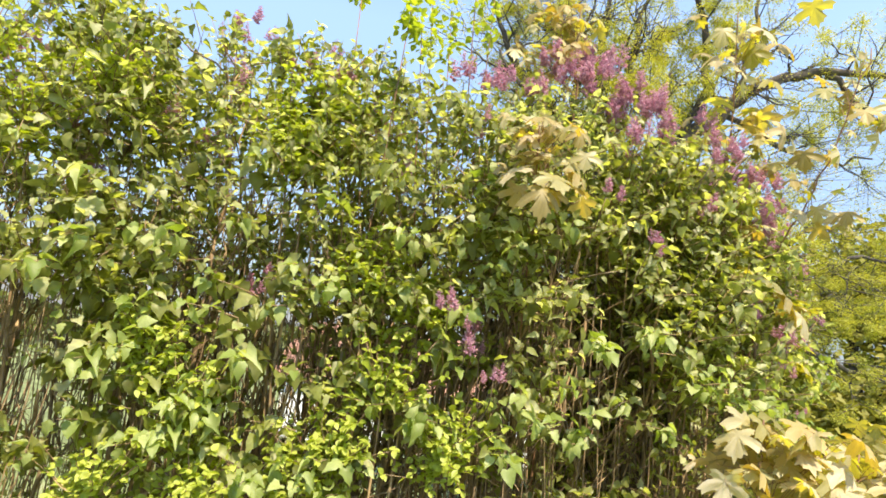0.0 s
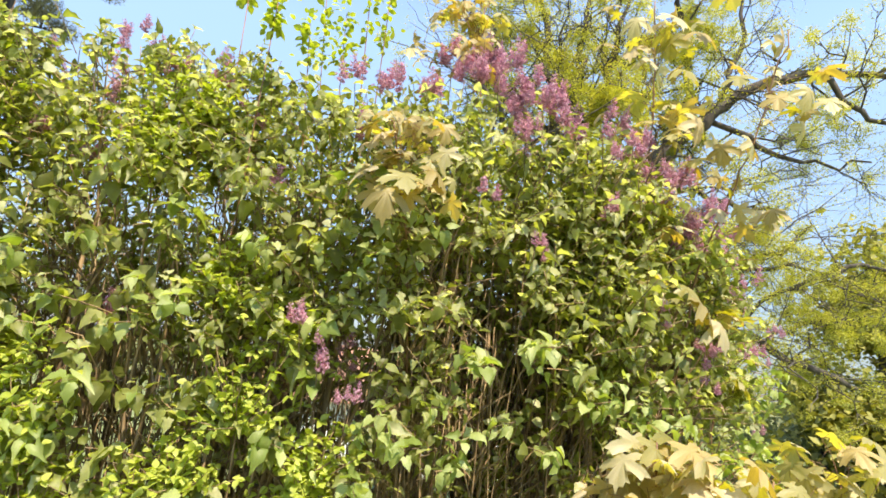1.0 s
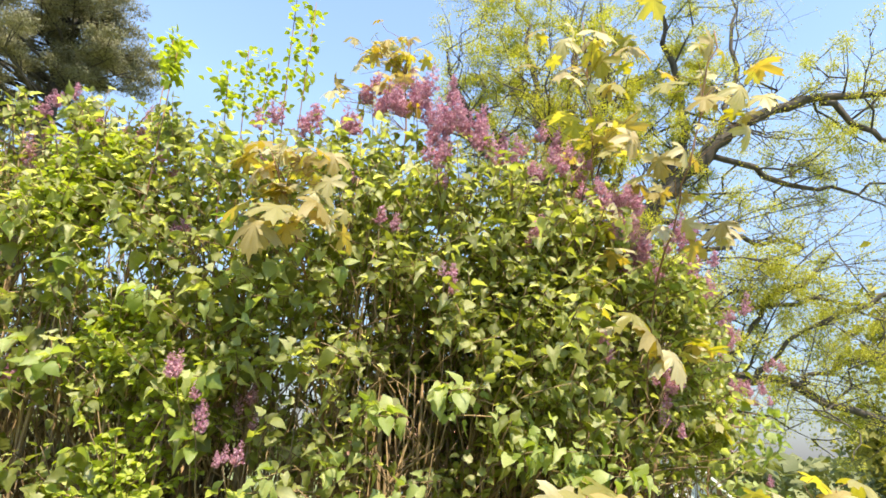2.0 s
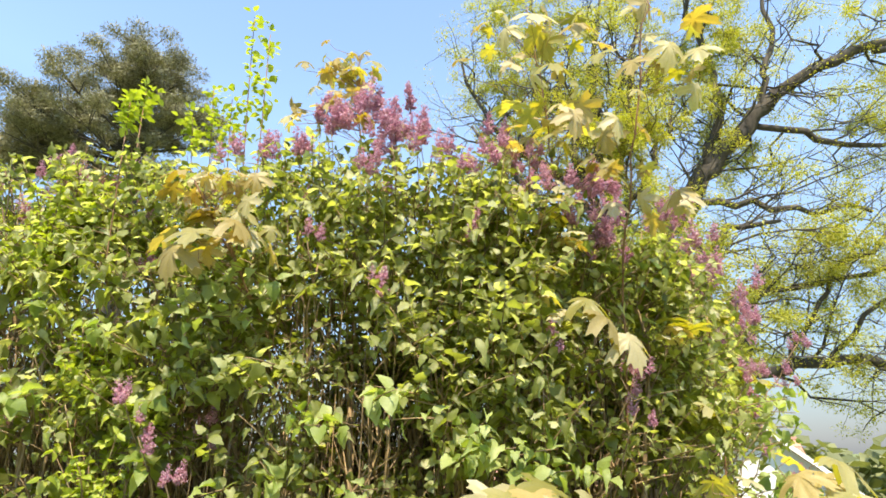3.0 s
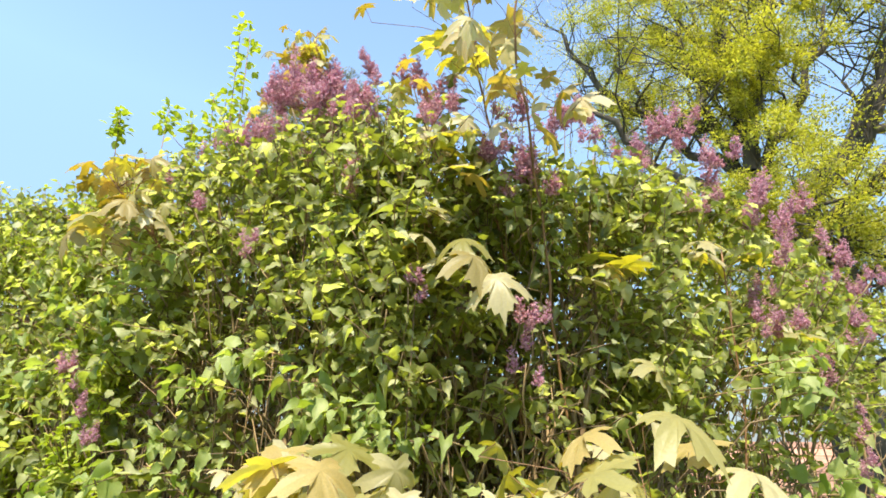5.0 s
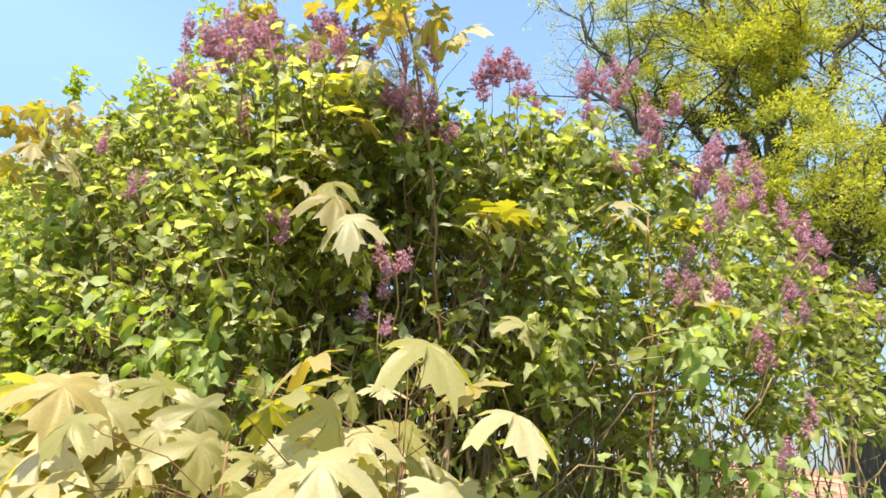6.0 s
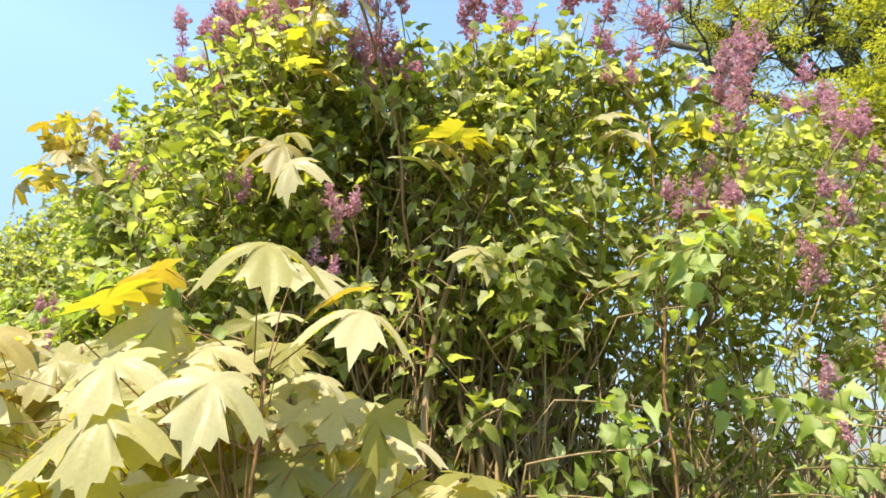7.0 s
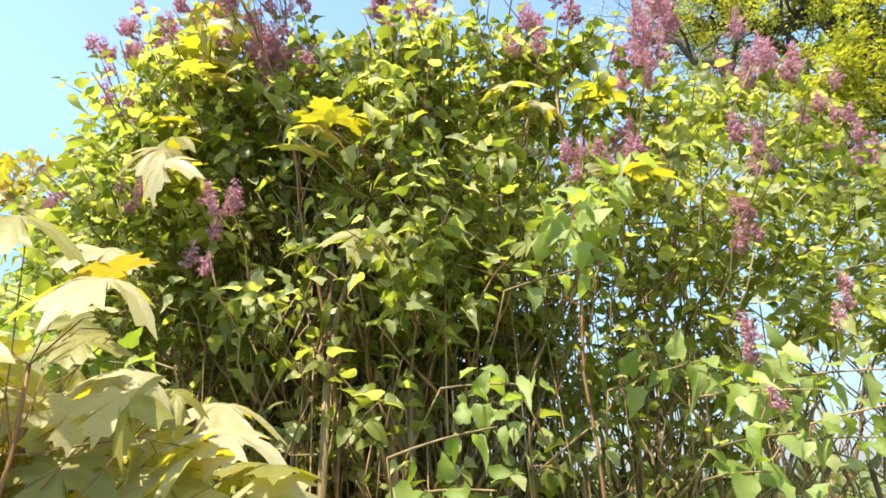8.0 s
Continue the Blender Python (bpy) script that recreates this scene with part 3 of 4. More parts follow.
# ---- lilac hedge ----
def lilac(seed, centre, along, half_long, half_deep, height, stems, shoots, flowers, sprays, label, canes=90, leaf=0.050, dense=1.75, broad=0.072, tiers=0, under=0.30, skirt=0.95, slope=0.0):
    """A lilac shrub: many thin upright stems, twigs, shoots of paired heart-shaped leaves, and flower heads at given places.
    along: heading of the hedge, in degrees from +x; its front lies to the right of that heading."""
    rng = random.Random(seed)
    cx, cy = centre
    t = Vector((math.cos(radians(along)), math.sin(radians(along)), 0))
    back = Vector((-t.y, t.x, 0))
    front = -back
    shrub = root("lilac_shrub", cx, cy, 0, label, "lilac", "lilacs in the hedge")

    def spot(u, v, z):
        return Vector((cx, cy, 0)) + t * (u * half_long) + back * (v * half_deep) + Vector((0, 0, z))

    def inside(p, deep=0.8):
        """The place, drawn back into the body of the shrub."""
        q = Vector((p.x - cx, p.y - cy, 0))
        u, v = q.dot(t), q.dot(back)
        u2 = max(-half_long, min(half_long, u))
        v2 = max(-half_deep * deep, min(half_deep, v))
        return p + t * (u2 - u) + back * (v2 - v)

    def crest(u):
        return height + 0.10 * noise.noise((cx + u * 1.7, cy, seed)) - 0.06 * u * u - slope * u

    # stems, each forking into two or three branches
    heads, twigs = [], []
    for _ in range(stems):
        u, v = rng.uniform(-1, 1), rng.uniform(-0.75, 0.85)
        foot = spot(u * 0.75, v * 0.6, -0.04)
        lift = crest(u) * rng.uniform(0.50, 0.72)
        head = spot(u * 0.9 + rng.gauss(0, 0.16), v * 0.9 + rng.gauss(0, 0.16), lift)
        pts = wander(rng, foot, inside(head), 7, 0.05)
        r = rng.uniform(0.006, 0.014)
        many = [(pts, [r * (1.2 - 0.08 * k) for k in range(8)], 6)]
        for _ in range(rng.randint(2, 3)):
            a = pts[rng.randint(4, 7)]
            b = Vector((a.x + rng.gauss(0, 0.17), a.y + rng.gauss(0, 0.17), min(crest(u) - 0.08, a.z + rng.uniform(0.4, 0.9))))
            arm = wander(rng, a, inside(b), 5, 0.04)
            many.append((arm, [r * 0.62 * (1 - 0.13 * k) for k in range(6)], 5))
            heads.append(arm)
        part("stem", *tubes(many), BARK, shrub)
    for pts in heads:
        for _ in range(6):
            a = pts[rng.randint(1, 4)]
            b = a + Vector((rng.gauss(0, 0.13), rng.gauss(0, 0.13), rng.uniform(0.1, 0.45)))
            b.z = min(b.z, crest(0) - 0.05)
            twigs.append((wander(rng, a, inside(b, 0.9), 4, 0.03), [0.0038, 0.0034, 0.003, 0.0025, 0.0018], 4))
    for _ in range(canes):
        u, v = rng.uniform(-1, 1), rng.uniform(-0.9, 1.0)
        foot = spot(u, v, -0.03)
        head = spot(u + rng.gauss(0, 0.2), v + rng.gauss(0, 0.22), crest(u) * rng.uniform(0.5, 0.88))
        r = rng.uniform(0.0018, 0.0036)
        twigs.append((wander(rng, inside(foot), inside(head), 5, 0.05), [r * (1.1 - 0.12 * k) for k in range(6)], 4))
    # a tangle of dead side twigs in the lower half
    for _ in range(int(canes * 3.2)):
        u, v = rng.uniform(-1, 1), rng.uniform(-0.85, 0.9)
        a = spot(u, v, rng.uniform(0.7, height * 0.86))
        b = a + Vector((rng.gauss(0, 0.10), rng.gauss(0, 0.10), rng.gauss(0.10, 0.10)))
        r = rng.uniform(0.0010, 0.0021)
        twigs.append((wander(rng, a, inside(b, 0.95), 3, 0.02), [r, r * 0.9, r * 0.8, r * 0.6], 4))
    # shoots
    leaves = []

    def shoot(p, d, pairs, size, length, droop=0.08, fresh=False):
        d = d.normalized()
        side = d.cross(Vector((rng.gauss(0, 1), rng.gauss(0, 1), rng.gauss(0, 1)))).normalized()
        line = []
        for k in range(pairs + 1):
            w = k / pairs
            line.append(p + d * (length * w) - Vector((0, 0, 0.10 * length * w * w)))
        twigs.append((line, [0.0020 - 0.0010 * k / pairs for k in range(pairs + 1)], 4))
        for k in range(1, pairs + 1):
            side = (Matrix.Rotation(radians(90 + rng.gauss(0, 18)), 3, d) @ side).normalized()
            for s in (1, -1):
                if rng.random() < 0.08:
                    continue
                tip = side * s * 0.9 + d * (0.35 if k < pairs else 0.8) + Vector((0, 0, -droop)) + Vector((rng.gauss(0, .35), rng.gauss(0, .35), rng.gauss(0, .35)))
                up = Vector((0, 0, 1)) + front * 0.4 + d * 0.3 + Vector((rng.gauss(0, .55), rng.gauss(0, .55), rng.gauss(0, .3)))
                grow = size * rng.uniform(0.7, 1.15) * (0.8 if k == pairs else 1.0)
                foot = line[k] + side * s * 0.012
                leaves.append((foot, facing(foot, tip, up, grow, rng.uniform(0.85, 1.1)), fresh))

    placed = 0
    while placed < int(shoots * dense * 0.92):
        u = rng.uniform(-1.05, 1.05)
        high = crest(u)
        low = rng.random() < under
        z = rng.uniform(0.55, high - 0.6) if low else high - 0.06 - skirt * rng.random() ** 1.15
        v = -1 + 2 * rng.random() ** (0.75 if low else 1.45)
        over = max(0.0, (z - high + 0.5) / 0.5)
        v = v * (1 - 0.30 * over * over)
        p = spot(u, v, z)
        gap = noise.noise((p.x * 3.3, p.y * 3.3, p.z * 4.6 + seed))
        if gap < 0.03 - 0.55 * over * over and rng.random() < 0.86:
            continue
        placed += 1
        d = front * (-v * 0.55) + t * (u * 0.25) + Vector((rng.gauss(0, 0.45), rng.gauss(0, 0.45), rng.uniform(0.1, 1.0)))
        shoot(p, d, rng.randint(3, 4), leaf * rng.uniform(0.8, 1.2), rng.uniform(0.10, 0.19))
    more = [spot(rng.uniform(-1, 1), -1.02, rng.uniform(1.15, 2.2)) for _ in range(tiers)]
    for x, y, z in list(sprays) + [tuple(q) for q in more]:
        for _ in range(2):
            d = front * rng.uniform(0.4, 0.9) + t * rng.uniform(-0.9, 0.9) + Vector((0, 0, rng.uniform(-0.1, 0.35)))
            p = Vector((x, y, z)) - d.normalized() * 0.10 + Vector((rng.gauss(0, .03), rng.gauss(0, .03), rng.gauss(0, .03)))
            shoot(p, d, 4, broad * rng.uniform(0.75, 1.15), 0.17, 0.5, True)
            twigs.append((wander(rng, p - front * 0.25 + t * rng.uniform(-0.1, 0.1) - Vector((0, 0, 0.25)), p, 5, 0.035), [0.0024, 0.0022, 0.002, 0.0018, 0.0016, 0.0014], 4))
    # flower heads
    for x, y, z, size in flowers:
        p = Vector((x, y, z - size * 0.45)) + front * 0.03
        for k in range((5 if size >= 0.12 else 3 if size >= 0.10 else 2) if z > 2.2 else 5 if size >= 0.10 else 3):
            way = rng.uniform(0, 6.3)
            aside = Vector((math.cos(way), math.sin(way), 0)) * (0.0 if k == 0 else rng.uniform(0.02, 0.07 if z > 2.2 else 0.045 if size >= 0.10 else 0.03))
            lean = (Vector((rng.gauss(0, 0.12), rng.gauss(0, 0.12), 1)) + aside * 4).normalized()
            turn = lean.to_track_quat("Z", "Y").to_matrix().to_4x4() @ Matrix.Rotation(rng.uniform(0, 6.3), 4, "Z")
            high = (max(0.07, min(0.10, size * 0.8)) if z > 2.2 else 0.06) * rng.uniform(0.7, 1.15)
            leaf_part("flower_head", PANICLE_MESH[rng.randint(0, 4)], Matrix.Translation(p + aside + Vector((0, 0, rng.gauss(0, 0.025)))) @ turn @ Matrix.Scale(high, 4), shrub)
        twigs.append((wander(rng, p - front * 0.16 - Vector((0, 0, 0.24)), p, 4, 0.02), [0.0022, 0.002, 0.0018, 0.0017, 0.0016], 4))
    part("brushwood", *tubes(twigs), TWIG, shrub, "", "stuff")
    # the outermost leaves one by one, the rest together
    leaves.sort(key=lambda q: (q[0] - Vector((cx, cy, 0))).dot(back) + (0.25 if q[0].z < 1.2 else 0))
    for foot, m, fresh in leaves[:300]:
        leaf_part("leaf", (FRESH_MESH if fresh else HEART_MESH)[rng.randint(0, 4)], m, shrub)
    groups = [[] for _ in HEARTS]
    for n, (foot, m, fresh) in enumerate(leaves[300:]):
        groups[n % len(HEARTS)].append(m)
    verts, faces = [], []
    for shape, mats in zip(HEARTS, groups):
        v, fc = joined(*shape, mats)
        n = len(verts)
        verts += v
        faces += [tuple(i + n for i in q) for q in fc]
    part("foliage", verts, faces, LILAC, shrub, "", "stuff")
    return shrub


FLOWERS_A = [(-0.72, 2.34, 2.32, 0.08), (-0.95, 2.31, 2.54, 0.09), (-0.97, 2.31, 2.38, 0.08), (-1.2, 2.30, 2.64, 0.09), (-1.5, 2.2, 2.62, 0.09)]
FLOWERS_B = [(-0.64, 2.36, 2.14, 0.10), (-0.23, 2.42, 2.32, 0.14), (0.13, 2.46, 2.63, 0.08), (-0.45, 2.38, 2.38, 0.09), (-0.20, 2.42, 2.66, 0.08),
             (-0.03, 2.45, 2.67, 0.08), (-0.59, 2.36, 2.50, 0.09), (0.02, 2.33, 1.81, 0.08), (-0.5, 2.5, 2.68, 0.09), (-0.35, 2.55, 2.70, 0.08)]
FADED_A = [(-0.95, 2.36, 2.59, 0.085), (-0.85, 2.2, 2.34, 0.07)]
FADED_B = [(-0.63, 2.24, 2.28, 0.07), (-0.55, 2.25, 2.11, 0.07), (-0.18, 2.3, 2.27, 0.07), (-0.51, 2.25, 2.45, 0.07), (-0.12, 2.31, 2.48, 0.07), (0.03, 2.33, 2.55, 0.07), (0.19, 2.34, 2.55, 0.07), (0.07, 2.33, 1.83, 0.07), (-0.34, 2.28, 2.35, 0.07), (-0.32, 2.45, 2.78, 0.085), (0.1, 2.51, 2.74, 0.085), (-0.12, 2.48, 2.73, 0.085), (-0.2, 2.47, 2.77, 0.085)]
FLOWERS_C = [(0.32, 2.35, 2.46, 0.07), (0.3, 2.35, 2.34, 0.07), (0.47, 2.36, 2.23, 0.07), (0.74, 2.50, 2.71, 0.14), (0.30, 2.47, 2.51, 0.08), (0.77, 2.38, 1.74, 0.08), (0.68, 2.17, 1.81, 0.09), (0.74, 2.17, 1.73, 0.09),
             (0.83, 2.19, 1.62, 0.09), (0.71, 2.38, 2.39, 0.08), (0.62, 2.5, 2.7, 0.11)]
FLOWERS_D = [(1.13, 2.48, 2.77, 0.14), (1.32, 2.56, 2.67, 0.14), (1.42, 2.58, 2.61, 0.14), (0.88, 2.51, 2.69, 0.12), (1.01, 2.50, 2.76, 0.14),
             (1.50, 2.48, 2.29, 0.08), (1.12, 2.25, 2.22, 0.08), (1.29, 2.31, 2.12, 0.08), (0.93, 2.51, 2.50, 0.07), (1.24, 2.53, 2.72, 0.16), (1.23, 2.53, 2.62, 0.12),
             (0.95, 2.55, 2.83, 0.15), (1.08, 2.62, 2.88, 0.16), (1.22, 2.53, 2.43, 0.09), (1.13, 2.72, 2.86, 0.14), (1.19, 2.77, 2.97, 0.11), (1.29, 2.40, 2.58, 0.12), (1.24, 2.37, 2.50, 0.10)]
FLOWERS_E = [(1.60, 2.62, 2.59, 0.10), (1.72, 2.51, 2.42, 0.10), (1.70, 2.49, 1.96, 0.08), (1.89, 2.67, 1.80, 0.08), (1.52, 2.60, 2.65, 0.10),
             (1.65, 2.61, 2.46, 0.09), (1.83, 2.78, 2.54, 0.12), (1.68, 2.64, 2.57, 0.10), (1.84, 3.00, 2.58, 0.12), (1.82, 2.78, 2.37, 0.10),
             (1.75, 2.71, 2.37, 0.10), (1.89, 2.70, 1.91, 0.12), (1.90, 3.05, 2.56, 0.10), (1.56, 2.40, 2.46, 0.09), (1.61, 2.43, 2.48, 0.09), (1.50, 2.38, 2.45, 0.09), (1.855, 2.77, 2.31, 0.12), (1.80, 2.74, 2.29, 0.10), (1.76, 3.05, 2.60, 0.10), (1.81, 3.11, 2.67, 0.09), (1.89, 3.47, 2.64, 0.12)]
FLOWERS_F = [(2.12, 3.21, 2.58, 0.10), (2.09, 3.15, 2.50, 0.12), (2.13, 3.24, 2.30, 0.10), (2.05, 2.99, 2.37, 0.09), (2.17, 3.32, 2.45, 0.12), (2.30, 3.39, 2.25, 0.115), (2.29, 3.36, 2.15, 0.12),
             (2.35, 3.69, 2.23, 0.115), (2.35, 3.85, 2.20, 0.11), (2.29, 3.29, 1.93, 0.12), (2.26, 3.21, 1.95, 0.10), (2.33, 4.42, 2.15, 0.115), (2.32, 3.53, 1.80, 0.09),
             (2.19, 3.51, 2.36, 0.12), (2.21, 3.58, 2.42, 0.115), (2.23, 3.74, 2.38, 0.11), (2.22, 3.96, 2.46, 0.11), (2.20, 3.40, 2.05, 0.09), (2.22, 3.50, 2.05, 0.08),
             (2.32, 3.55, 1.89, 0.08), (2.22, 4.17, 2.26, 0.11)]
FLOWERS_G = [(2.42, 3.46, 1.94, 0.10), (2.46, 3.41, 2.07, 0.09), (2.22, 4.28, 2.24, 0.14), (2.38, 3.40, 1.55, 0.07), (2.35, 3.72, 1.72, 0.08), (2.16, 2.87, 1.36, 0.08), (2.4, 4.6, 2.2, 0.13),
             (2.3, 4.8, 2.35, 0.13)]
SPRAYS_B = [(-0.31, 2.2, 1.74), (-0.17, 2.22, 1.85), (-0.32, 2.2, 1.33), (-0.22, 2.22, 1.47), (-0.28, 2.21, 1.58), (-0.47, 2.18, 1.48), (-0.43, 2.19, 1.25), (0.0, 2.25, 1.33), (0.1, 2.25, 1.7)]
SPRAYS_D = [(1.20, 2.30, 1.76), (1.02, 2.32, 1.55), (1.25, 2.33, 1.56), (1.12, 2.32, 1.43), (1.33, 2.32, 1.77), (1.42, 2.36, 1.75), (1.34, 2.36, 1.54), (0.85, 2.3, 1.45)]
SPRAYS_E = [(1.54, 2.40, 1.68), (1.63, 2.42, 1.65), (1.66, 2.43, 1.58), (1.83, 2.50, 1.54), (1.5, 2.39, 1.65)]
SPRAYS_F = [(2.22, 2.95, 1.41), (2.25, 3.02, 1.52), (2.36, 3.31, 1.5), (2.31, 3.16, 1.8), (2.30, 3.12, 1.7), (2.37, 3.35, 1.39), (2.4, 3.53, 1.56), (2.38, 3.41, 1.51),
            (2.41, 3.57, 1.47), (2.3, 3.13, 1.77), (2.43, 3.7, 1.38)]
lilac(100, (-3.55, 1.42), 21, 0.75, 0.50, 2.75, 16, 240, [], [], "leafy lilac far along the hedge", 60, 0.044, 3.2)
lilac(101, (-2.28, 1.88), 20, 0.75, 0.50, 2.72, 20, 260, [], [], "leafy lilac with yellow-green leaves along the hedge", 90, 0.042, 3.4)
lilac(102, (-1.15, 2.33), 17, 0.62, 0.50, 2.76, 24, 270, FLOWERS_A + FADED_A, [], "leafy lilac with a few mauve flowers in the hedge", 170, 0.036, 4.3, 0.053, 50, 0.27)
lilac(103, (-0.15, 2.67), 6, 0.55, 0.50, 2.67, 30, 300, FLOWERS_B + FADED_B, SPRAYS_B, "leggy lilac with pale leafy sprays above brown stems", 170, 0.035, 4.4, 0.053, 44, 0.24)
lilac(104, (0.62, 2.71), 5, 0.42, 0.48, 2.52, 30, 230, FLOWERS_C, [], "lilac with brown bare stems and single pink flower heads", 160, 0.035, 4.4, 0.050, 24, 0.18)
lilac(105, (1.22, 2.86), 7, 0.42, 0.48, 2.59, 32, 300, FLOWERS_D, SPRAYS_D, "tall lilac crowned with thick mauve flower heads", 110, 0.037, 3.9, 0.045, 0, 0.38, 0.74, 0.10)
lilac(106, (1.53, 3.02), 38, 0.44, 0.42, 2.38, 26, 300, FLOWERS_E, SPRAYS_E, "lilac at the hedge corner with twiggy brown stems", 90, 0.035, 5.4, 0.043, 0, 0.50, 0.70)
lilac(107, (1.79, 3.52), 72, 0.54, 0.44, 2.36, 20, 300, FLOWERS_F, SPRAYS_F, "lilac with many mauve flower heads and broad fresh leaves", 60, 0.035, 5.4, 0.043, 0, 0.50, 0.70)
lilac(108, (1.95, 4.50), 90, 0.50, 0.44, 2.32, 12, 150, FLOWERS_G, [], "lilac in flower at the far end of the hedge", 24, 0.038, 2.0, 0.06, 0, 0.0, 0.55)


# ---- maple saplings ----
def maple(seed, stem, leaves, label, bronze=0, name="maple_sapling"):
    """A young maple: a thin stem, and leaves given as (x, y, z, length, heading of the tip, dip of the tip in degrees)."""
    rng = random.Random(seed)
    top = root(name, stem[0][0], stem[0][1], 0, label, "maple", "young maples along the hedge")
    pts = []
    for a, b in zip(stem[:-1], stem[1:]):
        pts += [Vector(a).lerp(Vector(b), s / 8) + Vector((rng.gauss(0, .005), rng.gauss(0, .005), 0)) for s in range(8)]
    pts.append(Vector(stem[-1]))
    n = len(pts)
    part("stem", *tube(pts, [0.0045 - 0.0024 * k / n for k in range(n)], 6), RED_TWIG, top)
    for x, y, z, size, head, dip in leaves:
        at = Vector((x, y, z))
        h = radians(head + rng.gauss(0, 8))
        p = radians(dip + rng.gauss(0, 6))
        d = Vector((math.sin(h) * math.cos(p), math.cos(h) * math.cos(p), -math.sin(p)))
        up = Vector((math.sin(h) * math.sin(p), math.cos(h) * math.sin(p), math.cos(p))) + Vector((rng.gauss(0, .16), rng.gauss(0, .16), rng.gauss(0, .1)))
        size *= 0.84
        m = facing(at, d, up, size, rng.uniform(0.9, 1.08))
        shape = rng.randint(0, 3)
        blade = leaf_part("maple_leaf", (BRONZE_MESH if rng.random() < bronze else MAPLE_MESH)[shape], m, top)
        below = sorted((q for q in pts if q.z < z - 0.02), key=lambda q: (q - at).length)[:3] or [pts[0]]
        near = rng.choice(below)
        elbow = at - Vector((d.x, d.y, 0)) * 0.04 - Vector((0, 0, 0.02))
        sv, sf = tube([near, near.lerp(elbow, 0.5) + Vector((0, 0, 0.02)), elbow, at + d * size * 0.05], [0.0010, 0.0009, 0.0008, 0.0007], 4)
        back_to_leaf = m.inverted()
        stalk = new("leaf_stalk", to_mesh("leaf_stalk", [back_to_leaf @ Vector(q) for q in sv], sf, RED_TWIG))
        stalk.parent = blade
    return top


def scatter(seed, centre, spread, count, size, head, dip):
    rng = random.Random(seed)
    near = lambda w: max(-1.5, min(1.5, rng.gauss(0, 1))) * w
    return [(centre[0] + near(spread[0]), centre[1] + near(spread[1]), centre[2] + near(spread[2]),
             size * rng.uniform(0.55, 1.15), head + rng.gauss(0, 65), dip + rng.gauss(0, 26)) for _ in range(count)]


NEAR_LEAVES = [(2.333, 2.546, 1.567, 0.10, 100, 24), (2.27, 2.446, 1.64, 0.11, 105, 22), (2.212, 2.519, 1.638, 0.08, 50, 48), (2.215, 2.30, 1.55, 0.09, 55, -45),
               (2.131, 2.698, 1.448, 0.125, 100, 24), (2.04, 2.68, 1.492, 0.13, 80, 4), (2.37, 2.401, 1.482, 0.088, 105, 38), (2.29, 2.33, 1.452, 0.085, 112, 40),
               (2.27, 2.33, 1.50, 0.085, 115, 32), (2.22, 2.36, 1.555, 0.07, 60, 60), (2.20, 2.42, 1.53, 0.08, 120, 35), (2.13, 2.58, 1.515, 0.08, 110, 30),
               (2.10, 2.53, 1.44, 0.10, 120, 35), (2.18, 2.62, 1.40, 0.10, 100, 35), (2.20, 2.53, 1.41, 0.09, 115, 40), (2.12, 2.64, 1.37, 0.10, 110, 35), (2.2, 2.48, 1.37, 0.10, 125, 35),
               (2.15, 2.43, 1.46, 0.09, 130, 30)]
maple(31, [(2.18, 2.52, -0.03), (2.2, 2.5, 0.8), (2.22, 2.48, 1.50)],
      NEAR_LEAVES + scatter(1, (2.15, 2.53, 1.40), (0.11, 0.13, 0.05), 34, 0.095, 150, 40) + scatter(17, (2.10, 2.50, 1.46), (0.09, 0.10, 0.05), 20, 0.092, 140, 40) + scatter(18, (2.10, 2.46, 1.52), (0.08, 0.07, 0.05), 14, 0.082, 120, 35) + scatter(14, (2.0, 2.44, 1.40), (0.10, 0.10, 0.05), 22, 0.092, 160, 40) + scatter(2, (2.15, 2.5, 1.2), (0.15, 0.15, 0.08), 20, 0.12, 150, 35),
      "young maple with large pale cream-green drooping leaves", 0.0)
maple(32, [(1.66, 2.34, -0.03), (1.68, 2.32, 0.8), (1.65, 2.28, 1.57)],
      [(1.59, 2.29, 1.575, 0.12, 170, 45), (1.63, 2.27, 1.57, 0.12, 130, 50), (1.70, 2.20, 1.575, 0.12, 150, 35), (1.69, 2.36, 1.59, 0.11, 140, 30), (1.81, 2.19, 1.48, 0.115, 160, 45),
       (1.56, 2.24, 1.53, 0.11, 210, 45), (1.75, 2.26, 1.54, 0.11, 120, 40)]
      + scatter(3, (1.68, 2.25, 1.47), (0.13, 0.09, 0.06), 40, 0.098, 155, 40) + scatter(4, (1.72, 2.28, 1.3), (0.14, 0.09, 0.06), 14, 0.11, 150, 35),
      "young maple with crowded pale and bronze leaves before the hedge", 0.3)
maple(33, [(1.93, 2.45, -0.03), (1.95, 2.42, 0.8), (1.98, 2.36, 1.5)],
      scatter(5, (1.95, 2.33, 1.41), (0.13, 0.10, 0.07), 34, 0.095, 150, 40) + [(2.19, 2.36, 1.61, 0.085, 180, 25), (2.26, 2.55, 1.60, 0.085, 150, 20)],
      "low young maple with pale and bronze-yellow leaves", 0.3)
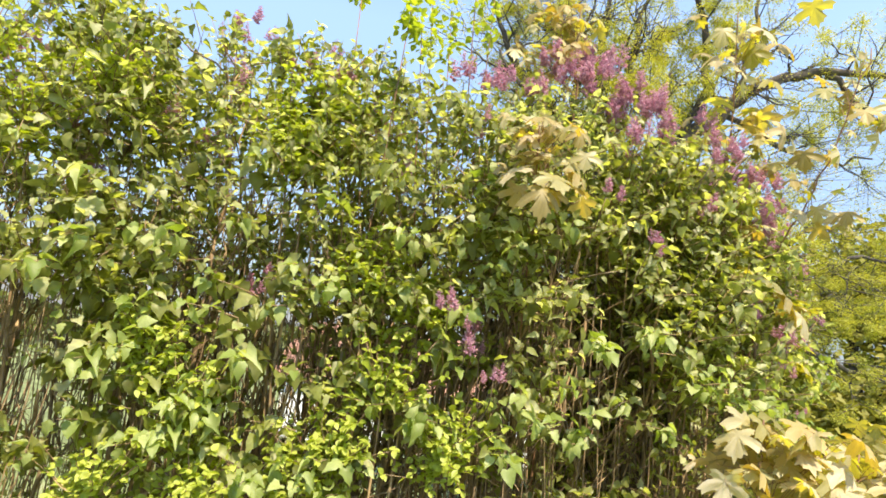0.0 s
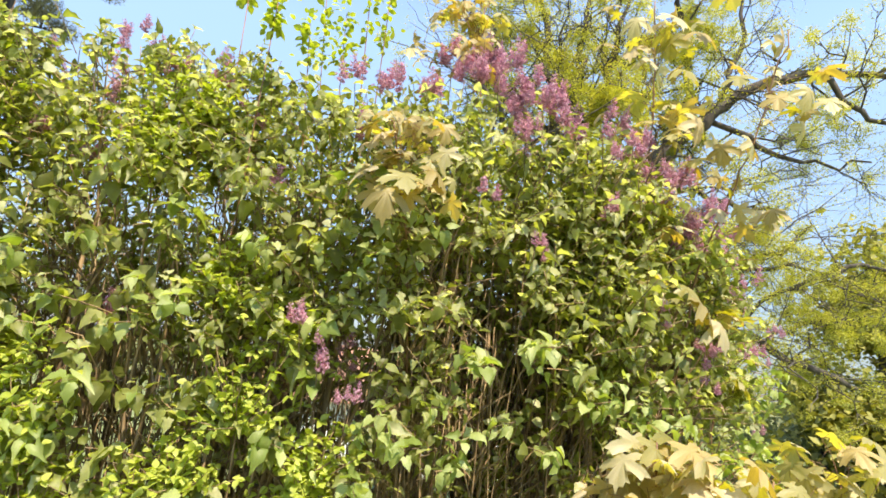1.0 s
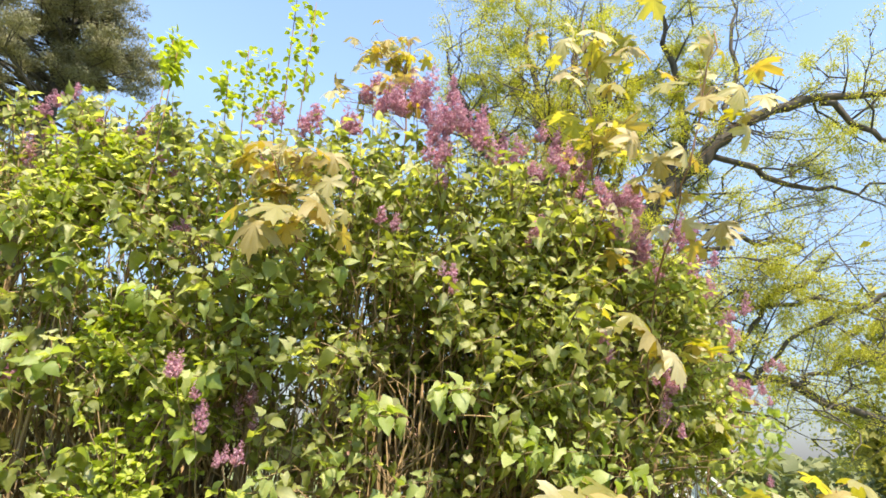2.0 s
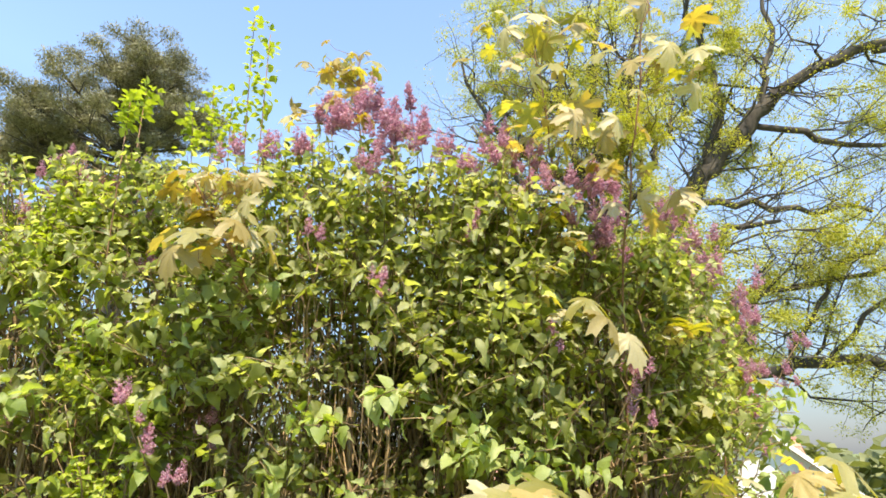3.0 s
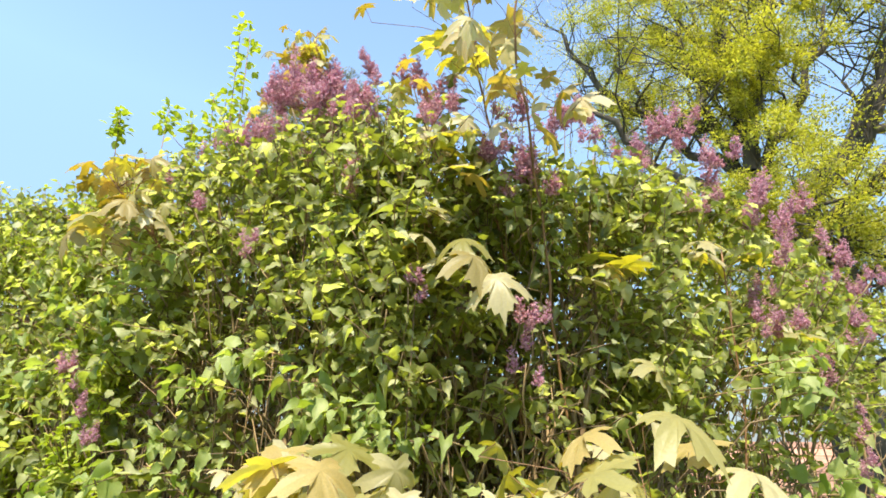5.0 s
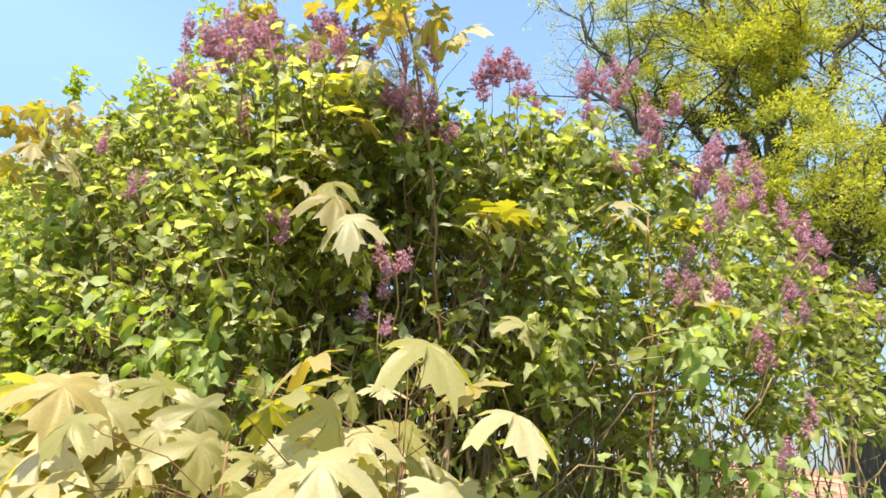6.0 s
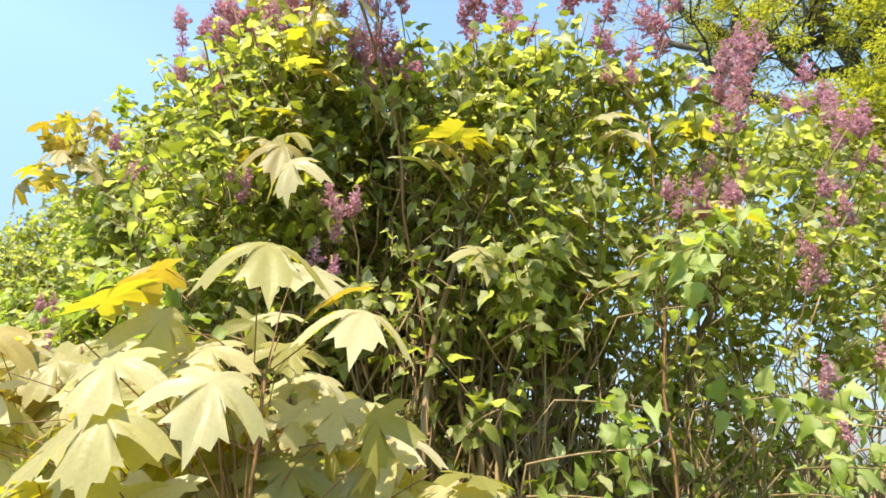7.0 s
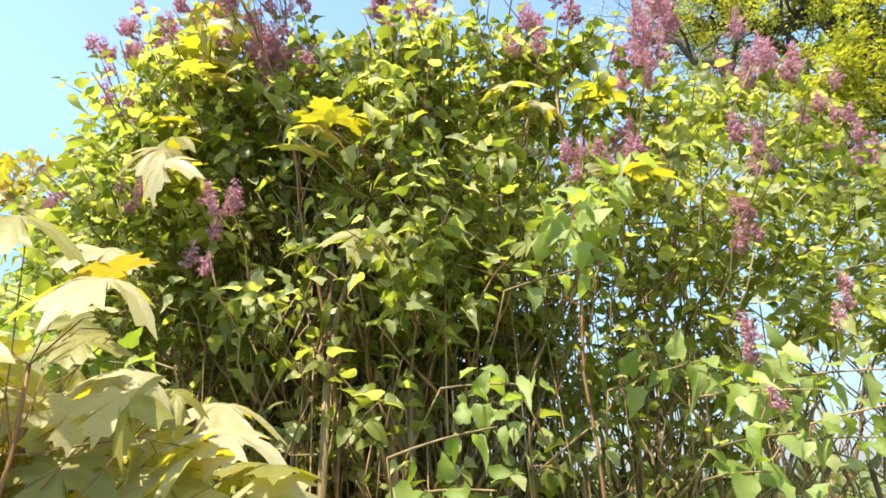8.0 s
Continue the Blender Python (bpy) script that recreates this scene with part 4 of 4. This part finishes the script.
maple(34, [(0.95, 2.75, -0.03), (0.94, 2.65, 1.4), (0.92, 2.35, 2.0), (0.88, 2.05, 2.32)],
      [(0.88, 2.12, 2.25, 0.10, 190, 35), (0.93, 2.03, 2.17, 0.105, 150, 45), (0.97, 2.1, 2.18, 0.10, 110, 40), (0.83, 2.06, 2.19, 0.10, 220, 40), (0.88, 2.01, 2.33, 0.075, 200, 10), (0.90, 2.0, 2.12, 0.10, 180, 50),
       (0.99, 2.08, 2.21, 0.09, 90, 30), (0.86, 2.10, 2.30, 0.06, 250, -10)] + scatter(6, (0.92, 2.12, 2.20), (0.08, 0.05, 0.045), 16, 0.075, 170, 40) + scatter(16, (0.90, 2.12, 2.33), (0.08, 0.06, 0.06), 26, 0.068, 180, 35),
      "slender maple with cream and orange young leaves", 0.55)
maple(35, [(1.02, 2.7, -0.03), (1.04, 2.66, 1.5), (1.06, 2.6, 2.7), (1.05, 2.58, 3.08)],
      scatter(7, (0.99, 2.57, 3.02), (0.085, 0.05, 0.06), 34, 0.068, 180, 40) + scatter(8, (0.95, 2.55, 2.85), (0.10, 0.05, 0.05), 24, 0.068, 200, 40),
      "maple shoot with small bronze and cream leaves above the lilac", 0.6)
CROWN_LEAVES = [(1.76, 2.56, 2.25, 0.085, 100, 12), (1.70, 2.54, 2.15, 0.095, 110, 15), (1.68, 2.53, 2.08, 0.09, 90, 20), (1.75, 2.63, 2.26, 0.10, 80, 8), (1.72, 2.60, 2.33, 0.08, 100, 15),
                (1.72, 2.56, 2.36, 0.09, 130, 10), (1.74, 2.68, 2.35, 0.09, 60, 15), (1.68, 2.62, 2.18, 0.10, 120, 30), (1.72, 2.66, 2.42, 0.08, 90, 10)]
maple(36, [(1.66, 3.02, -0.03), (1.68, 2.98, 1.5), (1.72, 2.80, 2.3), (1.72, 2.70, 2.75), (1.69, 2.62, 3.15)],
      [(1.72, 2.59, 2.03, 0.12, 170, 30), (1.90, 2.55, 1.94, 0.11, 140, 40), (1.80, 2.56, 2.05, 0.11, 150, 30), (1.84, 2.54, 2.0, 0.12, 130, 35), (1.66, 2.54, 2.06, 0.09, 190, 15)] + CROWN_LEAVES
      + scatter(9, (1.69, 2.60, 2.85), (0.14, 0.09, 0.18), 44, 0.10, 170, 34) + scatter(10, (1.73, 2.62, 2.50), (0.12, 0.06, 0.10), 13, 0.095, 160, 45),
      "tall maple sapling with drooping olive and yellow leaves", 0.35)
maple(37, [(1.85, 3.0, -0.03), (1.86, 2.92, 1.5), (1.90, 2.74, 2.15), (1.99, 2.52, 2.5), (2.06, 2.40, 2.9)],
      scatter(11, (2.03, 2.45, 2.65), (0.09, 0.07, 0.16), 22, 0.085, 150, 45) + scatter(12, (1.94, 2.58, 2.38), (0.10, 0.06, 0.07), 12, 0.085, 170, 45),
      "maple sapling with thin stem and yellow-orange leaves", 0.5)
maple(38, [(2.12, 3.3, -0.03), (2.15, 3.28, 1.2), (2.18, 3.25, 2.15)],
      [(2.12, 3.24, 2.14, 0.12, 110, 15), (2.22, 3.32, 2.125, 0.09, 90, -10), (2.30, 3.28, 1.89, 0.115, 100, 12), (2.09, 2.87, 1.78, 0.10, 120, 30), (2.08, 2.81, 1.99, 0.08, 150, -15),
       (2.15, 3.15, 2.14, 0.10, 140, 20), (2.02, 2.80, 2.02, 0.08, 170, -10), (2.26, 3.35, 1.95, 0.09, 70, 10), (2.02, 2.80, 2.0, 0.09, 100, 5), (2.04, 2.85, 2.02, 0.09, 70, 8), (1.99, 2.77, 1.97, 0.09, 120, 10), (2.05, 2.9, 2.03, 0.08, 80, 5)],
      "maple sapling with flat pale leaves among lilac flowers", 0.1)


# ---- lime-green shrubs ----
def lime_shrub(seed, foot, patches, leaf, label, name="lime_shrub", twiggy=70):
    """A thin shrub with patches of small bright leaves: (x, y, z, radius)."""
    rng = random.Random(seed)
    top = root(name, foot[0], foot[1], 0, label, "shrub", "bright shrubs in the hedge")
    mats, twigs = [], []
    for x, y, z, r in patches:
        c = Vector((x, y, z))
        part("stem", *tube(wander(rng, (foot[0], foot[1], -0.03), c, 6, 0.04), [0.008, 0.0075, 0.007, 0.006, 0.005, 0.004, 0.003], 5), TWIG, top)
        for _ in range(twiggy):
            e = c + Vector((rng.gauss(0, 0.6), rng.gauss(0, 0.35), rng.gauss(0, 0.6))) * r
            a = c.lerp(e, 0.2) - Vector((0, 0, 0.4 * r))
            line = wander(rng, a, e, 3, 0.01)
            twigs.append((line, [0.002, 0.0017, 0.0014, 0.001], 4))
            for p in line[1:]:
                for _ in range(4):
                    d = Vector((rng.gauss(0, 1), rng.gauss(-0.4, 1), rng.gauss(-0.1, 0.6)))
                    mats.append(facing(p, d, (rng.gauss(0, .5), rng.gauss(-0.3, .5), 1), leaf * rng.uniform(0.7, 1.25), rng.uniform(1.0, 1.5)))
    part("brushwood", *tubes(twigs), TWIG, top, "", "stuff")
    for m in mats[:240]:
        leaf_part("leaf", LIME_MESH, m, top)
    part("foliage", *joined(*OVAL, mats[240:]), LIME, top, "", "stuff")
    return top


LIME_MESH = to_mesh("lime_leaf", *OVAL, LIME)
lime_shrub(51, (0.2, 2.42), [(0.08, 2.26, 2.35, 0.15), (0.16, 2.25, 2.25, 0.14), (0.2, 2.26, 2.42, 0.10)], 0.025, "lime-green shrub threading through the lilac")
lime_shrub(52, (0.5, 2.38), [(0.59, 2.27, 1.80, 0.14), (0.51, 2.26, 1.54, 0.16), (0.38, 2.24, 1.35, 0.15), (0.72, 2.27, 1.38, 0.12), (0.40, 2.25, 1.90, 0.14), (0.28, 2.24, 1.25, 0.15)], 0.025,
           "low shrub with bright yellow-green small leaves")
lime_shrub(53, (-0.15, 2.32), [(-0.18, 2.17, 1.58, 0.12), (-0.06, 2.18, 1.42, 0.13), (-0.25, 2.15, 1.17, 0.14), (0.02, 2.18, 1.2, 0.12)], 0.025, "low lime-green shrub among pale lilac sprays")
lime_shrub(54, (-0.55, 2.3), [(-0.48, 2.16, 2.40, 0.20), (-0.70, 2.12, 2.25, 0.2), (-0.9, 2.1, 2.45, 0.2)], 0.026, "yellow-green shrub leaning out of the hedge")


def upright_shoots(seed, foot, tips, label):
    """A young tree of thin upright shoots with tufts of bright leaves at their joints."""
    rng = random.Random(seed)
    top = root("young_tree", foot[0], foot[1], 0, label, "young tree")
    mats = []
    for x, y, z, low in tips:
        line = wander(rng, (foot[0], foot[1], -0.03), (x, y, z), 9, 0.035)
        part("shoot", *tube(line, [0.0052 - 0.0004 * k for k in range(10)], 5), RED_TWIG, top)
        steps = 12
        for k in range(steps):
            w = k / (steps - 1)
            h = z - (z - low) * w
            q = max(0.0, min(1.0, (h + 0.03) / (z + 0.03))) * 9
            i = min(int(q), 8)
            p = line[i].lerp(line[i + 1], q - i)
            c = p + Vector((rng.gauss(0, 0.035), rng.gauss(0, 0.03), rng.gauss(0.02, 0.015)))
            for _ in range(6):
                d = Vector((rng.gauss(0, 1), rng.gauss(0, 1), rng.gauss(0.1, 0.6)))
                at = p.lerp(c, rng.random()) + d.normalized() * rng.uniform(0.0, 0.02)
                mats.append(facing(at, d, (rng.gauss(0, .4), rng.gauss(0, .4), 1), rng.uniform(0.02, 0.036), 1.3))
    for m in mats[:280]:
        leaf_part("leaf", LIME_MESH, m, top)
    if mats[280:]:
        part("foliage", *joined(*OVAL, mats[280:]), LIME, top, "", "stuff")


upright_shoots(61, (0.70, 2.6), [(0.62, 2.47, 3.30, 2.75), (0.70, 2.48, 3.20, 2.8), (0.46, 2.48, 3.0, 2.75), (0.54, 2.5, 2.95, 2.7), (0.44, 2.42, 2.85, 2.7)],
               "young tree with thin upright shoots and bright leaf tufts")
upright_shoots(62, (0.30, 2.45), [(0.44, 2.16, 2.74, 2.64), (0.2, 2.4, 3.0, 2.9)], "thin single shoot with a small tuft of leaves")
